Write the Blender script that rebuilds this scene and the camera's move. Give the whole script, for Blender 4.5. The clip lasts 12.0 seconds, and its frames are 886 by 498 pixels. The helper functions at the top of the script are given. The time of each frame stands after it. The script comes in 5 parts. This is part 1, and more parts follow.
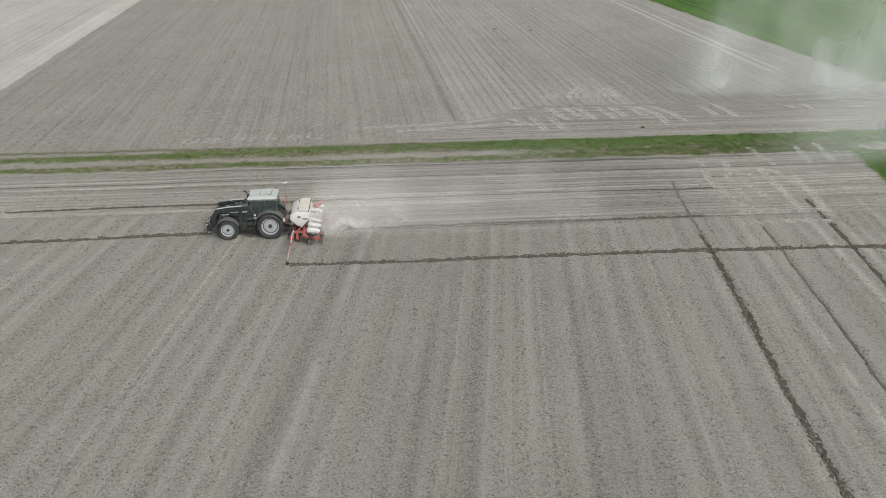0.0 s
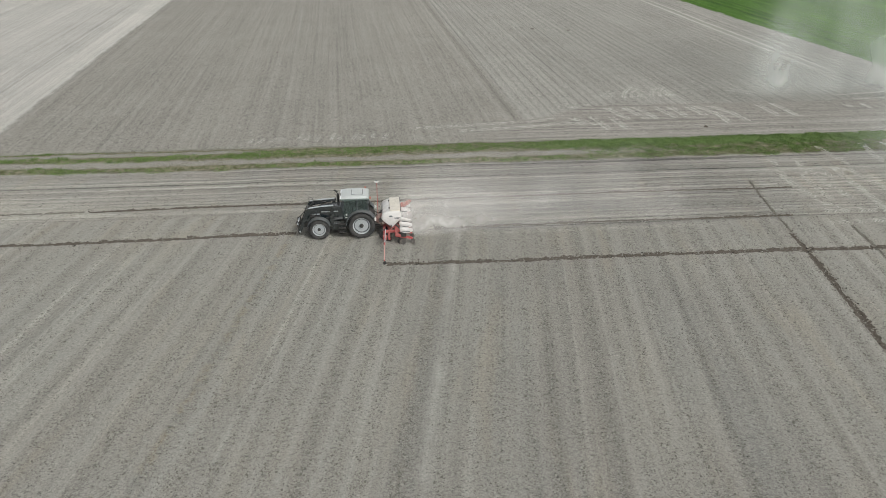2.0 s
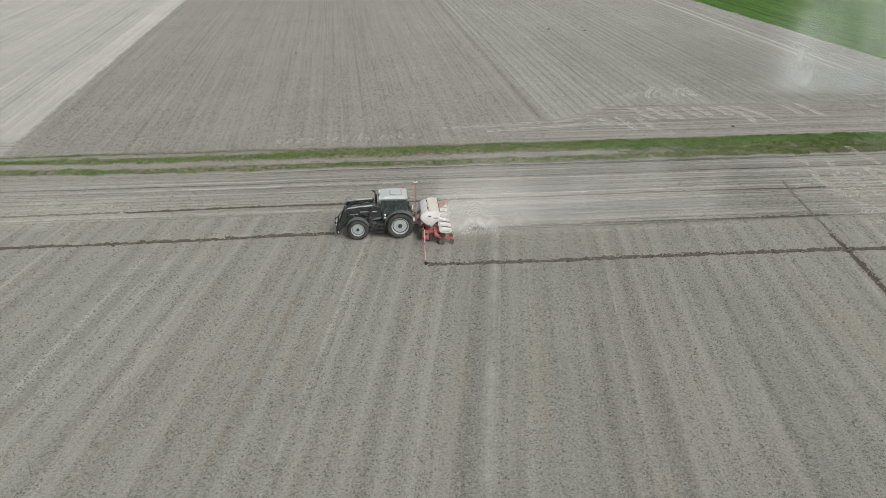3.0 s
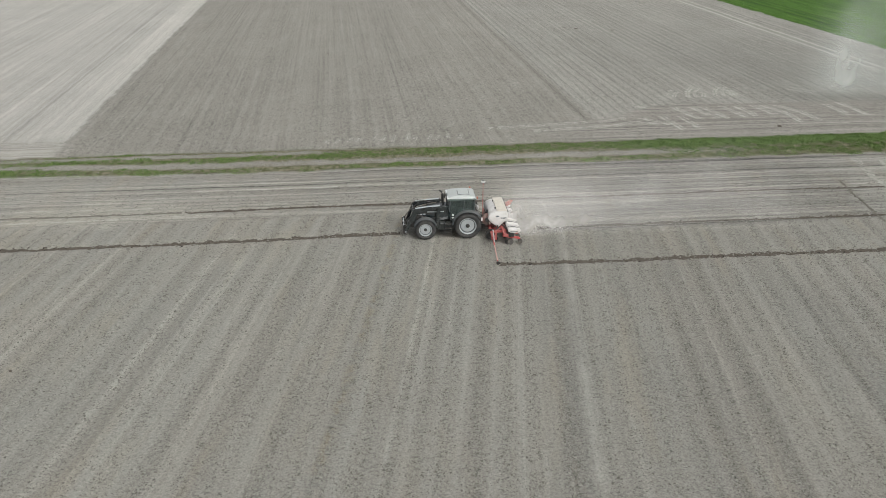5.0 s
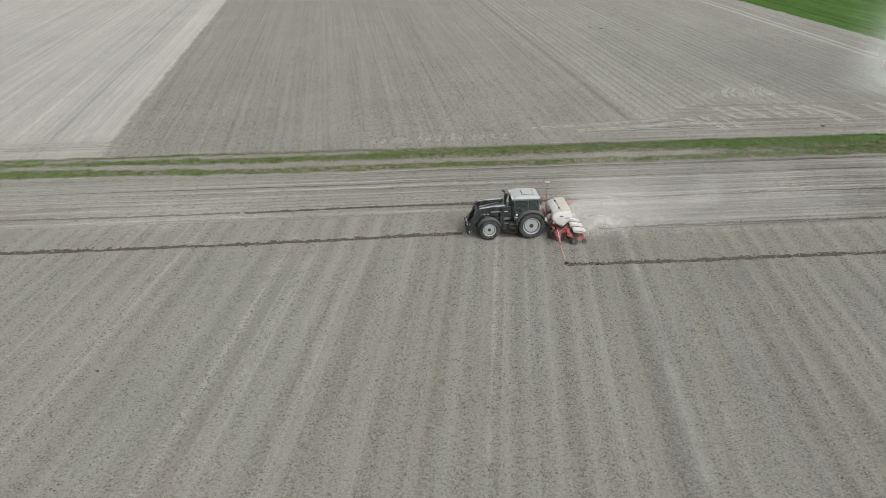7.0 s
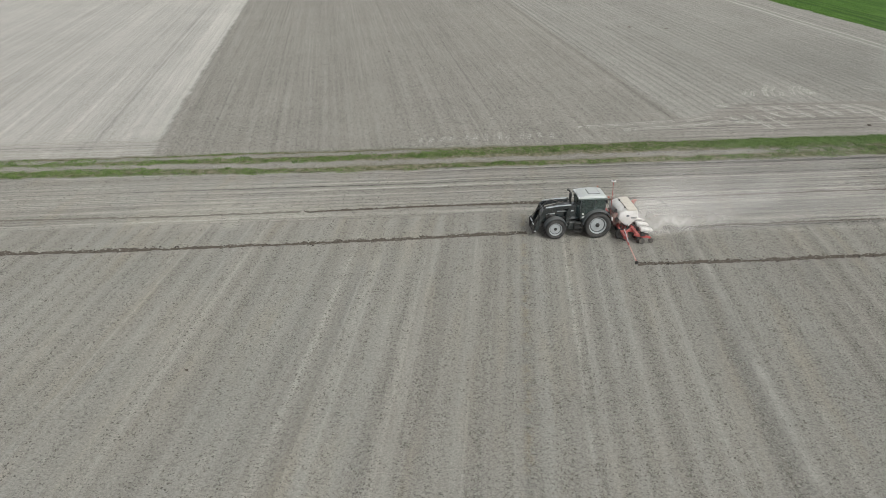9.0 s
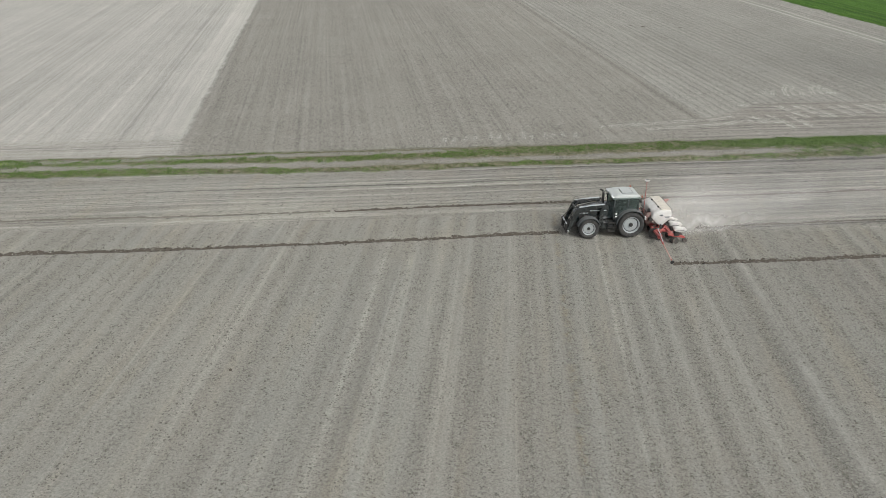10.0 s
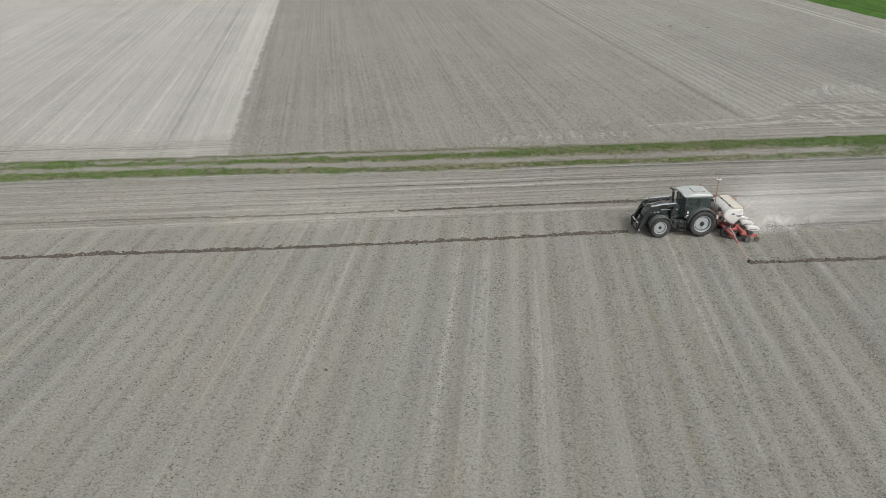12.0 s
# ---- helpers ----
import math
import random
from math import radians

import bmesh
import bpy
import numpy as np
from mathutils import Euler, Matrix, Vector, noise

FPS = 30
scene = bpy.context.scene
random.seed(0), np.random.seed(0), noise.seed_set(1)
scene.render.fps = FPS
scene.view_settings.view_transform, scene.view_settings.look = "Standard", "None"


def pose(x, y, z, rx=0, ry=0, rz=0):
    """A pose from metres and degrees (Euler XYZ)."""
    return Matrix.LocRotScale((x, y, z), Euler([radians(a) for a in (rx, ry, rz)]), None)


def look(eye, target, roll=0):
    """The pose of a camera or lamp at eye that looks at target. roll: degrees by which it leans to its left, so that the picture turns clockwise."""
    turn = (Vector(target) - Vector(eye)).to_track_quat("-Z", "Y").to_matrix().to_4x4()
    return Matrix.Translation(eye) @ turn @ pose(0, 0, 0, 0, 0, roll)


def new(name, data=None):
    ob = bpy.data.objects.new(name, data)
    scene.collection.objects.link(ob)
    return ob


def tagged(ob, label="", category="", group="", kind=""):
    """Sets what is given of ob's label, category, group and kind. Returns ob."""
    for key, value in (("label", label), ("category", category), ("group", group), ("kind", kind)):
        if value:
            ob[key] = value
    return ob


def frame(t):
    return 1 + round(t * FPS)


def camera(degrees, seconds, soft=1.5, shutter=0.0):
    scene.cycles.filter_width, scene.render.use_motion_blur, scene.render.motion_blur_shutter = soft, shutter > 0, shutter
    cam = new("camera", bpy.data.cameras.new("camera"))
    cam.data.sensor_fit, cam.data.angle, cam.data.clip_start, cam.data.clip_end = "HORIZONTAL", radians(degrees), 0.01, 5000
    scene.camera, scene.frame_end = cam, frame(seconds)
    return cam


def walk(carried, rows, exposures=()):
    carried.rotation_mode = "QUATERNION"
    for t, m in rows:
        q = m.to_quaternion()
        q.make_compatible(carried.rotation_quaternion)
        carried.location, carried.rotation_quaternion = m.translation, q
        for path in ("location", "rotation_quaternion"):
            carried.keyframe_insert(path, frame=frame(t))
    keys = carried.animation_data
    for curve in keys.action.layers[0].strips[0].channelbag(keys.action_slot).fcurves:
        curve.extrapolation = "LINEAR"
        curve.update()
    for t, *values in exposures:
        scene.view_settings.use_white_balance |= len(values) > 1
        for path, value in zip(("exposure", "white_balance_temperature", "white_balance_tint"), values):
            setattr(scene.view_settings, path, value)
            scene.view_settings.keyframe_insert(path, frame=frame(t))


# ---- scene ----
cam = camera(61.8, 12.0, soft=0.75)
PATH = [
    (0, (-0.054, 0.029, 20.031), (-0.068, 1.828, 19.157), 0.0),
    (0.5, (-1.427, 0.056, 19.997), (-1.442, 1.855, 19.124), 0.0),
    (1, (-2.873, 0.06, 19.961), (-2.891, 1.859, 19.088), -0.0),
    (1.5, (-4.381, 0.099, 19.903), (-4.399, 1.899, 19.031), -0.1),
    (2, (-5.724, 0.096, 19.881), (-5.743, 1.896, 19.009), -0.1),
    (2.5, (-6.969, 0.125, 19.858), (-6.989, 1.925, 18.987), -0.1),
    (3, (-8.07, 0.125, 19.828), (-8.093, 1.925, 18.958), -0.2),
    (5, (-12.23, 0.099, 19.839), (-12.257, 1.9, 18.968), -0.3),
    (5.5, (-13.241, 0.089, 19.866), (-13.268, 1.888, 18.993), -0.3),
    (6, (-14.251, 0.056, 19.871), (-14.278, 1.856, 18.999), -0.3),
    (6.5, (-15.262, 0.07, 19.899), (-15.289, 1.869, 19.026), -0.3),
    (7, (-16.244, 0.055, 19.892), (-16.271, 1.855, 19.02), -0.3),
    (7.2, (-16.641, 0.045, 19.897), (-16.67, 1.844, 19.024), -0.3),
    (9, (-20.248, 0.029, 19.955), (-20.281, 1.827, 19.079), -0.3),
    (9.5, (-21.237, 0.042, 19.942), (-21.271, 1.84, 19.066), -0.3),
    (10, (-22.288, 0.095, 19.896), (-22.322, 1.892, 19.02), -0.3),
    (10.5, (-23.333, 0.137, 19.837), (-23.369, 1.936, 18.962), -0.3),
    (11, (-24.492, 0.173, 19.77), (-24.524, 1.972, 18.896), -0.3),
    (11.5, (-25.633, 0.173, 19.75), (-25.665, 1.972, 18.877), -0.3),
    (12, (-26.732, 0.156, 19.763), (-26.765, 1.954, 18.889), -0.4),
]
walk(cam, [(t, look(eye, target, roll)) for t, eye, target, roll in PATH])

# ---- light ----
world = bpy.data.worlds.new("overcast_sky")
scene.world = world
world.use_nodes = True
wt = world.node_tree
sky = wt.nodes.new("ShaderNodeTexSky")
sky.sky_type = "NISHITA"
sky.sun_disc = False
SUN_EL, SUN_AZ = radians(46), radians(142)
sky.sun_elevation, sky.sun_rotation = SUN_EL, SUN_AZ
sky.air_density, sky.dust_density, sky.ozone_density = 1.0, 6.0, 1.0
grey = wt.nodes.new("ShaderNodeHueSaturation")
grey.inputs["Saturation"].default_value = 0.2
wt.links.new(sky.outputs["Color"], grey.inputs["Color"])
wt.links.new(grey.outputs["Color"], wt.nodes["Background"].inputs["Color"])
wt.nodes["Background"].inputs["Strength"].default_value = 0.142
sun_data = bpy.data.lights.new("sun", "SUN")
sun_data.energy, sun_data.angle, sun_data.color = 1.12, radians(30), (0.925, 0.985, 0.972)
sun = new("sun", sun_data)
# blender's sky turns clockwise from +y
sun.matrix_world = look((0, 0, 0), (-math.sin(SUN_AZ) * math.cos(SUN_EL), -math.cos(SUN_AZ) * math.cos(SUN_EL), -math.sin(SUN_EL)))

# ---- plan of the fields ----
ANG = radians(5.48)  # the driving line against the x axis
CA, SA = math.cos(ANG), math.sin(ANG)


def to_uv(x, y):
    return x * CA + y * SA, -x * SA + y * CA


def to_xy(u, v):
    return u * CA - v * SA, u * SA + v * CA


# furrows: name, points, half width, depth, strength of the moist soil
FURROWS = {
    "ahead": (((-86.9, 36.3), (-54.3, 39.6), (-45.8, 40.4), (-37.2, 41.0), (-28.3, 42.0), (-18.1, 43.2), (-15.6, 43.5)), 0.26, 0.09),
    "second": (((-30.6, 46.85), (-24.0, 47.7), (-14.0, 48.6)), 0.22, 0.08),
    "marker": (((-9.6, 39.1), (-1.2, 39.8), (3.4, 40.3), (10.6, 40.9), (17.7, 41.4), (24.8, 41.9), (34.6, 42.1)), 0.26, 0.09),
}
FURROW_FAINT = (((-86.6, 41.6), (-57.0, 44.5), (-49.4, 45.2), (-39.0, 45.9), (-30.8, 46.82)), 0.13, 0.04)
FURROW_REST = (((-14.0, 48.6), (-4.0, 49.7), (7.7, 50.9), (14.4, 51.4), (19.7, 51.9)), 0.14, 0.06)
CROSS = {
    "wide": (((14.3, 12.7), (14.7, 20.7), (15.0, 26.6), (15.6, 33.4), (15.9, 36.9), (16.2, 41.2), (16.3, 43.7)), 0.22, 0.1),
    "wide_end": (((16.3, 43.7), (16.5, 47.5), (16.7, 50.3), (17.0, 53.3)), 0.11, 0.03),
    "middle": (((19.0, 12.7), (19.4, 26.3), (20.0, 33.4), (20.2, 36.7), (20.6, 41.5), (20.7, 44.9)), 0.1, 0.04),
    "outer": (((24.4, 19.6), (24.4, 31.2), (24.8, 37.2), (25.2, 41.6), (25.5, 45.5), (25.8, 49.8)), 0.18, 0.08),
}
CREASE = ((5.1, 12.6), (5.3, 21.3), (5.5, 23.0), (5.9, 27.4), (6.2, 31.1), (6.7, 37.0), (6.8, 41.1), (6.9, 43.5))


FURROW_OLD = (tuple(to_xy(*q) for q in ((-2.5, 44.75), (1.1, 44.81), (7.7, 44.89), (16.6, 44.71), (22.0, 44.7))), 0.15, 0.06)


def value_noise(x, seed):
    """A smooth random line through random heights at the whole numbers, between -1 and 1."""
    table = np.random.RandomState(seed).uniform(-1, 1, 4096)
    i = np.floor(x).astype(int)
    f = x - i
    f = f * f * (3 - 2 * f)
    return table[i % 4096] * (1 - f) + table[(i + 1) % 4096] * f


def value_noise2(x, y, seed):
    table = np.random.RandomState(seed).uniform(-1, 1, (256, 256))
    i, j = np.floor(x).astype(int), np.floor(y).astype(int)
    f, g = x - i, y - j
    f, g = f * f * (3 - 2 * f), g * g * (3 - 2 * g)
    a = table[i % 256, j % 256] * (1 - f) + table[(i + 1) % 256, j % 256] * f
    b = table[i % 256, (j + 1) % 256] * (1 - f) + table[(i + 1) % 256, (j + 1) % 256] * f
    return a * (1 - g) + b * g


def step(x, a, b):
    f = np.clip((x - a) / (b - a), 0, 1)
    return f * f * (3 - 2 * f)


def near_row(x, y):
    """Across the passes of the near field."""
    return x - 0.07 * (y - 30)


# rows of loose clods between smoother rows, along the passes of the near field: pace, slow swings (pace, width, start)
ROW_PACE, ROW_SWING = 5.1, ((0.43, 1.5, 0.0), (0.173, 1.2, 1.0), (1.57, 0.8, 2.0))


def clod_rows(s):
    """Between 0 on a smooth row and 1 on a cloddy one."""
    a = ROW_PACE * s
    for pace, wide, start in ROW_SWING:
        a = a + wide * np.sin(pace * s + start)
    return 0.5 + 0.5 * np.sin(a)


def far_row(x, y):
    """Across the passes of the fields beyond the track, which fan out a little."""
    left = -46.9 - 0.168 * (y - 65.5)
    mid = 1.2 - 0.136 * (y - 69.3)
    return (x - left) / (mid - left) * 52


# the wheel rut of the track: along, across, half width
RUT_U, RUT_V, RUT_W = (-80, -45, -35, -27, -8), (59.75, 59.7, 59.15, 58.8, 59.1), (0.2, 0.22, 0.35, 0.5, 0.5)


def height(x, y):
    u, v = to_uv(x, y)
    s, p = near_row(x, y), far_row(x, y)
    a = 0.012 * value_noise(s / 0.33, 1) + 0.015 * value_noise(s / 0.9, 2) + 0.012 * np.sin(5.7 * s)
    b = 0.012 * value_noise(v / 0.22, 3) + 0.022 * value_noise(v / 0.7, 4)
    c = 0.015 * value_noise(p / 0.4, 5) + 0.02 * value_noise(p / 1.3, 6)
    edge = 44.3 + 3.7 * (1 - step(u, -12, -7))
    wa = 1 - step(v - edge, -0.4, 0.4)
    wc = step(v, 62.1, 63.0)
    bank = step(v, 57.0, 58.3) * (1 - step(v, 61.5, 62.9))
    rut = np.exp(-((v - np.interp(u, RUT_U, RUT_V)) / np.interp(u, RUT_U, RUT_W)) ** 2) * step(-u, -8, 12)
    z = a * wa + b * (1 - wa) * (1 - wc) * (1 - bank) + c * wc
    z += bank * (0.16 + 0.06 * value_noise2(x / 1.1, y / 0.7, 7)) - 0.14 * rut
    z += 0.012 * value_noise2(x / 0.35, y / 0.35, 8) + 0.03 * value_noise2(x / 6, y / 6, 9)
    return z


def dips(x, y):
    z = np.zeros_like(x)
    u, v = to_uv(x, y)
    for pts, half, deep in (*FURROWS.values(), FURROW_FAINT, FURROW_REST, FURROW_OLD):
        q = [to_uv(*c) for c in pts]
        d = v - np.interp(u, [c[0] for c in q], [c[1] for c in q])
        inside = (u > q[0][0]) & (u < q[-1][0])
        z -= inside * deep * np.exp(-(d / half) ** 2)
    for pts, half, deep in (*CROSS.values(), (CREASE, 0.1, 0.04)):
        d = x - np.interp(y, [c[1] for c in pts], [c[0] for c in pts])
        inside = (y > pts[0][1]) & (y < pts[-1][1])
        z -= inside * deep * np.exp(-(d / half) ** 2)
    return z


# ---- materials ----
class Ex:
    """A socket with arithmetic."""

    def __init__(self, tree, sock):
        self.tree, self.sock = tree, sock

    def op(self, kind, *others):
        n = self.tree.nodes.new("ShaderNodeMath")
        n.operation = kind
        for i, o in enumerate((self, *others)):
            if isinstance(o, Ex):
                self.tree.links.new(o.sock, n.inputs[i])
            else:
                n.inputs[i].default_value = o
        return Ex(self.tree, n.outputs[0])

    def __add__(self, o):
        return self.op("ADD", o)

    def __sub__(self, o):
        return self.op("SUBTRACT", o)

    def __mul__(self, o):
        return self.op("MULTIPLY", o)

    def __truediv__(self, o):
        return self.op("DIVIDE", o)

    def flip(self):
        return self.op("MULTIPLY", -1.0).op("ADD", 1.0)

    def ramp(self, a, b, low=0.0, high=1.0):
        n = self.tree.nodes.new("ShaderNodeMapRange")
        n.interpolation_type = "SMOOTHSTEP"
        self.tree.links.new(self.sock, n.inputs[0])
        for i, val in enumerate((a, b, low, high)):
            n.inputs[1 + i].default_value = val
        return Ex(self.tree, n.outputs[0])


def expression(tree, o):
    if isinstance(o, Ex):
        return o
    n = tree.nodes.new("ShaderNodeValue")
    n.outputs[0].default_value = o
    return Ex(tree, n.outputs[0])


def noise_of(tree, x, y, z=0.0, scale=1.0, detail=2.0, rough=0.5):
    c = tree.nodes.new("ShaderNodeCombineXYZ")
    for i, o in enumerate((x, y, z)):
        if isinstance(o, Ex):
            tree.links.new(o.sock, c.inputs[i])
        else:
            c.inputs[i].default_value = o
    n = tree.nodes.new("ShaderNodeTexNoise")
    tree.links.new(c.outputs[0], n.inputs["Vector"])
    n.inputs["Scale"].default_value, n.inputs["Detail"].default_value, n.inputs["Roughness"].default_value = scale, detail, rough
    return Ex(tree, n.outputs["Fac"])


def mix_colour(tree, fac, a, b, kind="MIX"):
    n = tree.nodes.new("ShaderNodeMix")
    n.data_type, n.blend_type = "RGBA", kind
    for sock, o in ((n.inputs[0], fac), (n.inputs[6], a), (n.inputs[7], b)):
        if isinstance(o, Ex):
            tree.links.new(o.sock, sock)
        elif isinstance(o, (int, float)):
            sock.default_value = o
        elif isinstance(o, tuple):
            sock.default_value = (*o, 1)
        else:
            tree.links.new(o, sock)
    return n.outputs[2]


def bump_of(tree, h, strength, distance):
    n = tree.nodes.new("ShaderNodeBump")
    n.inputs["Strength"].default_value, n.inputs["Distance"].default_value = strength, distance
    tree.links.new(h.sock, n.inputs["Height"])
    return n.outputs[0]


def blank(name):
    m = bpy.data.materials.new(name)
    m.use_nodes = True
    return m, m.node_tree, m.node_tree.nodes["Principled BSDF"]


def place_of(tree, kind="Object"):
    c = tree.nodes.new("ShaderNodeTexCoord")
    sep = tree.nodes.new("ShaderNodeSeparateXYZ")
    tree.links.new(c.outputs[kind], sep.inputs[0])
    return [Ex(tree, sep.outputs[i]) for i in range(3)]


def profile(tree, coord, low, high, peaks):
    """A line of soft peaks (place, half width, height) over a coordinate."""
    if len(peaks) > 9:
        return profile(tree, coord, low, high, peaks[:9]) + profile(tree, coord, low, high, peaks[9:])
    t = (coord - low) / (high - low)
    n = tree.nodes.new("ShaderNodeValToRGB")
    tree.links.new(t.sock, n.inputs[0])
    r = n.color_ramp
    r.interpolation = "EASE"
    while len(r.elements) > 1:
        r.elements.remove(r.elements[-1])
    r.elements[0].position, r.elements[0].color = 0, (0, 0, 0, 1)
    for at, half, top in peaks:
        for d, k in ((-half, 0), (0, top), (half, 0)):
            e = r.elements.new((at + d - low) / (high - low))
            e.color = (k, k, k, 1)
    return Ex(tree, n.outputs[0])


# pale dry streaks: place across the passes, half width, strength
STREAKS_NEAR = ((-44.2, 0.3, 0.4), (-38.0, 0.35, 0.35), (-30.4, 0.3, 0.35), (-29.4, 0.3, 0.4), (-27.1, 0.34, 0.8), (-25.6, 0.3, 0.5), (-22.3, 0.4, 0.4), (-19.6, 0.3, 0.4), (-14.3, 0.32, 0.75), (-11.7, 0.25, 0.45), (-9.8, 0.3, 0.4), (-6.15, 0.24, 0.85), (-4.45, 0.25, 0.4), (-3.2, 0.3, 0.4), (2.2, 0.3, 0.4), (18.5, 0.3, 0.9))
STREAKS_TURN = ((45.65, 0.2, 0.9), (46.7, 0.15, 0.25), (48.65, 0.24, 0.9), (50.6, 0.24, 0.9), (51.7, 0.14, 0.35), (52.6, 0.14, 0.3), (53.65, 0.24, 1.0), (55.5, 0.22, 0.8))
STREAKS_EDGE = ((25.15, 0.45, 1.0), (23.2, 0.4, 0.9), (28.0, 0.3, 0.4))
DARKS_NEAR = ((-47.3, 0.35, 0.5), (-45.5, 0.3, 0.35), (-16.8, 0.16, 0.2), (6.1, 0.16, 0.75), (10.4, 0.3, 0.2))
LINES_PALE = ((-3.3, 0.5, 0.7), (-9.5, 0.5, 0.8), (-12.6, 0.3, 0.5), (-15.9, 0.6, 0.6), (-24.7, 0.5, 0.6), (-31.9, 0.6, 0.5))
RUTS_PALE = ((-6.0, 0.25, 0.8), (-6.8, 0.25, 0.8), (-19.6, 0.3, 0.8), (-20.4, 0.3, 0.8), (-28.0, 0.4, 0.5))
DARKS_TURN = ((47.4, 0.15, 0.4), (49.3, 0.16, 0.35), (52.15, 0.14, 0.45), (54.2, 0.2, 0.95), (55.0, 0.12, 0.4), (56.7, 0.3, 0.5))

SOIL_NEAR, SOIL_TURN = (0.266, 0.254, 0.223), (0.280, 0.266, 0.234)
SOIL_DARK, SOIL_PALE, SOIL_RIGHT = (0.270, 0.257, 0.227), (0.408, 0.396, 0.359), (0.298, 0.288, 0.258)


def ground_soil():
    m, t, b = blank("tilled_soil")
    x, y, z = place_of(t)
    u, v = x * CA + y * SA, y * CA - x * SA
    wob = noise_of(t, x, y, scale=0.5, detail=3) - 0.5
    fine = noise_of(t, x, y, scale=9, detail=4, rough=0.7)
    grain = noise_of(t, x, y, scale=32, detail=2, rough=0.6)
    patch = noise_of(t, x, y, scale=0.11, detail=4, rough=0.6)
    s = x - (y - 30.0) * 0.07 + wob * 0.1
    left = (y - 65.5) * -0.168 - 46.9
    mid = (y - 69.3) * -0.136 + 1.2
    p = (x - left) / (mid - left) * 52.0 + wob * 0.3
    vw = v + wob * 0.3
    # bands along the passes of each field
    swing = s * ROW_PACE
    for pace, wide_of, start in ROW_SWING:
        swing = swing + (s * pace + start).op("SINE") * wide_of
    rows = (swing + wob * 1.2).op("SINE") * 0.5 + 0.5
    faint = noise_of(t, s * 0.25, y * 0.05, 41, 1, 2, 0.5).ramp(0.3, 0.7, 0.35, 1.0)
    near = noise_of(t, s * 0.9, y * 0.022, 1, 1, 3, 0.55) * 0.6 + noise_of(t, s * 3.4, y * 0.03, 6, 1, 2, 0.5) * 0.3 + noise_of(t, s * 2.9, y * 0.02, 11, 1, 2, 0.5).ramp(0.55, 0.7) * 0.16 + (rows - 0.5) * faint * -0.09 + 0.045
    turn = noise_of(t, vw * 1.9, u * 0.03, 2, 1, 5, 0.7) + noise_of(t, vw * 4.5, u * 0.02, 6, 1, 2, 0.5).ramp(0.54, 0.68) * 0.3 - noise_of(t, vw * 3.7, u * 0.025, 11, 1, 2, 0.5).ramp(0.55, 0.7) * 0.3
    far = noise_of(t, p * 1.0, y * 0.012, 3, 1, 4, 0.6)
    lines = noise_of(t, p * 3.2, y * 0.02, 8, 1, 2, 0.6).ramp(0.3, 0.7)
    wide = noise_of(t, p * 0.16, y * 0.006, 4, 1, 1, 0.5)
    in_near = (vw - u.ramp(-12.0, -7.0, 3.7, 0.0)).ramp(44.0, 44.7).flip()
    in_far = (v + wob * 1.2).ramp(62.0, 62.9)
    beyond = (v + wob * 1.4 + (x - mid).ramp(0.0, 9.0, 4.5, 0.0)).ramp(73.2, 74.0)
    right_edge = (x - mid + wob * 1.0).ramp(-0.5, 0.6) * beyond
    in_turn_far = (x - mid + wob * 3.0).ramp(-9.0, 1.0) * beyond.flip() * in_far
    pale_turn = (x - left).ramp(-1, 2).flip() * (v + wob * 1.5).ramp(66.0, 68.5).flip() * in_far
    along = ((in_far.flip() * in_near.flip()) + in_turn_far + pale_turn).op("MINIMUM", 1.0)
    band = near * in_near + ((turn - 0.5) * 1.5 + 0.5) * along + (far * 0.42 + lines * 0.18 + wide * 0.25 + 0.08) * in_far * along.flip()
    # colours of the fields
    col = mix_colour(t, in_near, SOIL_TURN, SOIL_NEAR)
    col = mix_colour(t, in_far, col, SOIL_DARK)
    pale_edge = (left - x + wob * 1.3).ramp(-0.3, 0.4)
    col = mix_colour(t, pale_edge * in_far, col, SOIL_PALE)
    col = mix_colour(t, right_edge * in_far, col, SOIL_RIGHT)
    col = mix_colour(t, pale_turn * 0.6, col, (0.32, 0.306, 0.27))
    col = mix_colour(t, in_turn_far * 0.75, col, (0.255, 0.24, 0.216))
    hue = noise_of(t, s * 0.35, y * 0.05, 17, 1, 3, 0.6).ramp(0.3, 0.7)
    col = mix_colour(t, hue * in_far.flip() * 0.3, col, (0.25, 0.258, 0.24))
    col = mix_colour(t, noise_of(t, s * 0.6, y * 0.08, 19, 1, 4, 0.6).ramp(0.5, 0.75) * in_far.flip() * 0.5, col, (0.29, 0.26, 0.205))
    straw = profile(t, s, -40.0, 20.0, ((-16.8, 0.35, 0.8),)) * in_near * noise_of(t, x, y * 0.6, 43, 2.2, 3, 0.6).ramp(0.42, 0.62)
    col = mix_colour(t, straw * 0.6, col, (0.30, 0.25, 0.17))
    spill = (((u + 32.0) / 8.0).op("POWER", 2.0) + ((v - 49.5) / 2.6).op("POWER", 2.0) + (patch - 0.5) * 2.5 + wob * 1.6).ramp(0.1, 1.3).flip()
    col = mix_colour(t, spill * 0.55, col, (0.36, 0.345, 0.298))
    # value
    # dark specks and flecks paint the clods' small shadows into the soil tone
    specks = noise_of(t, x, y * 1.15, 7, 14, 2, 0.5).ramp(0.54, 0.68)
    blots = noise_of(t, x, y * 1.1, 21, 7.5, 3, 0.6).ramp(0.56, 0.68)
    pips = noise_of(t, x, y * 1.15, 9, 19, 2, 0.5).ramp(0.58, 0.7)
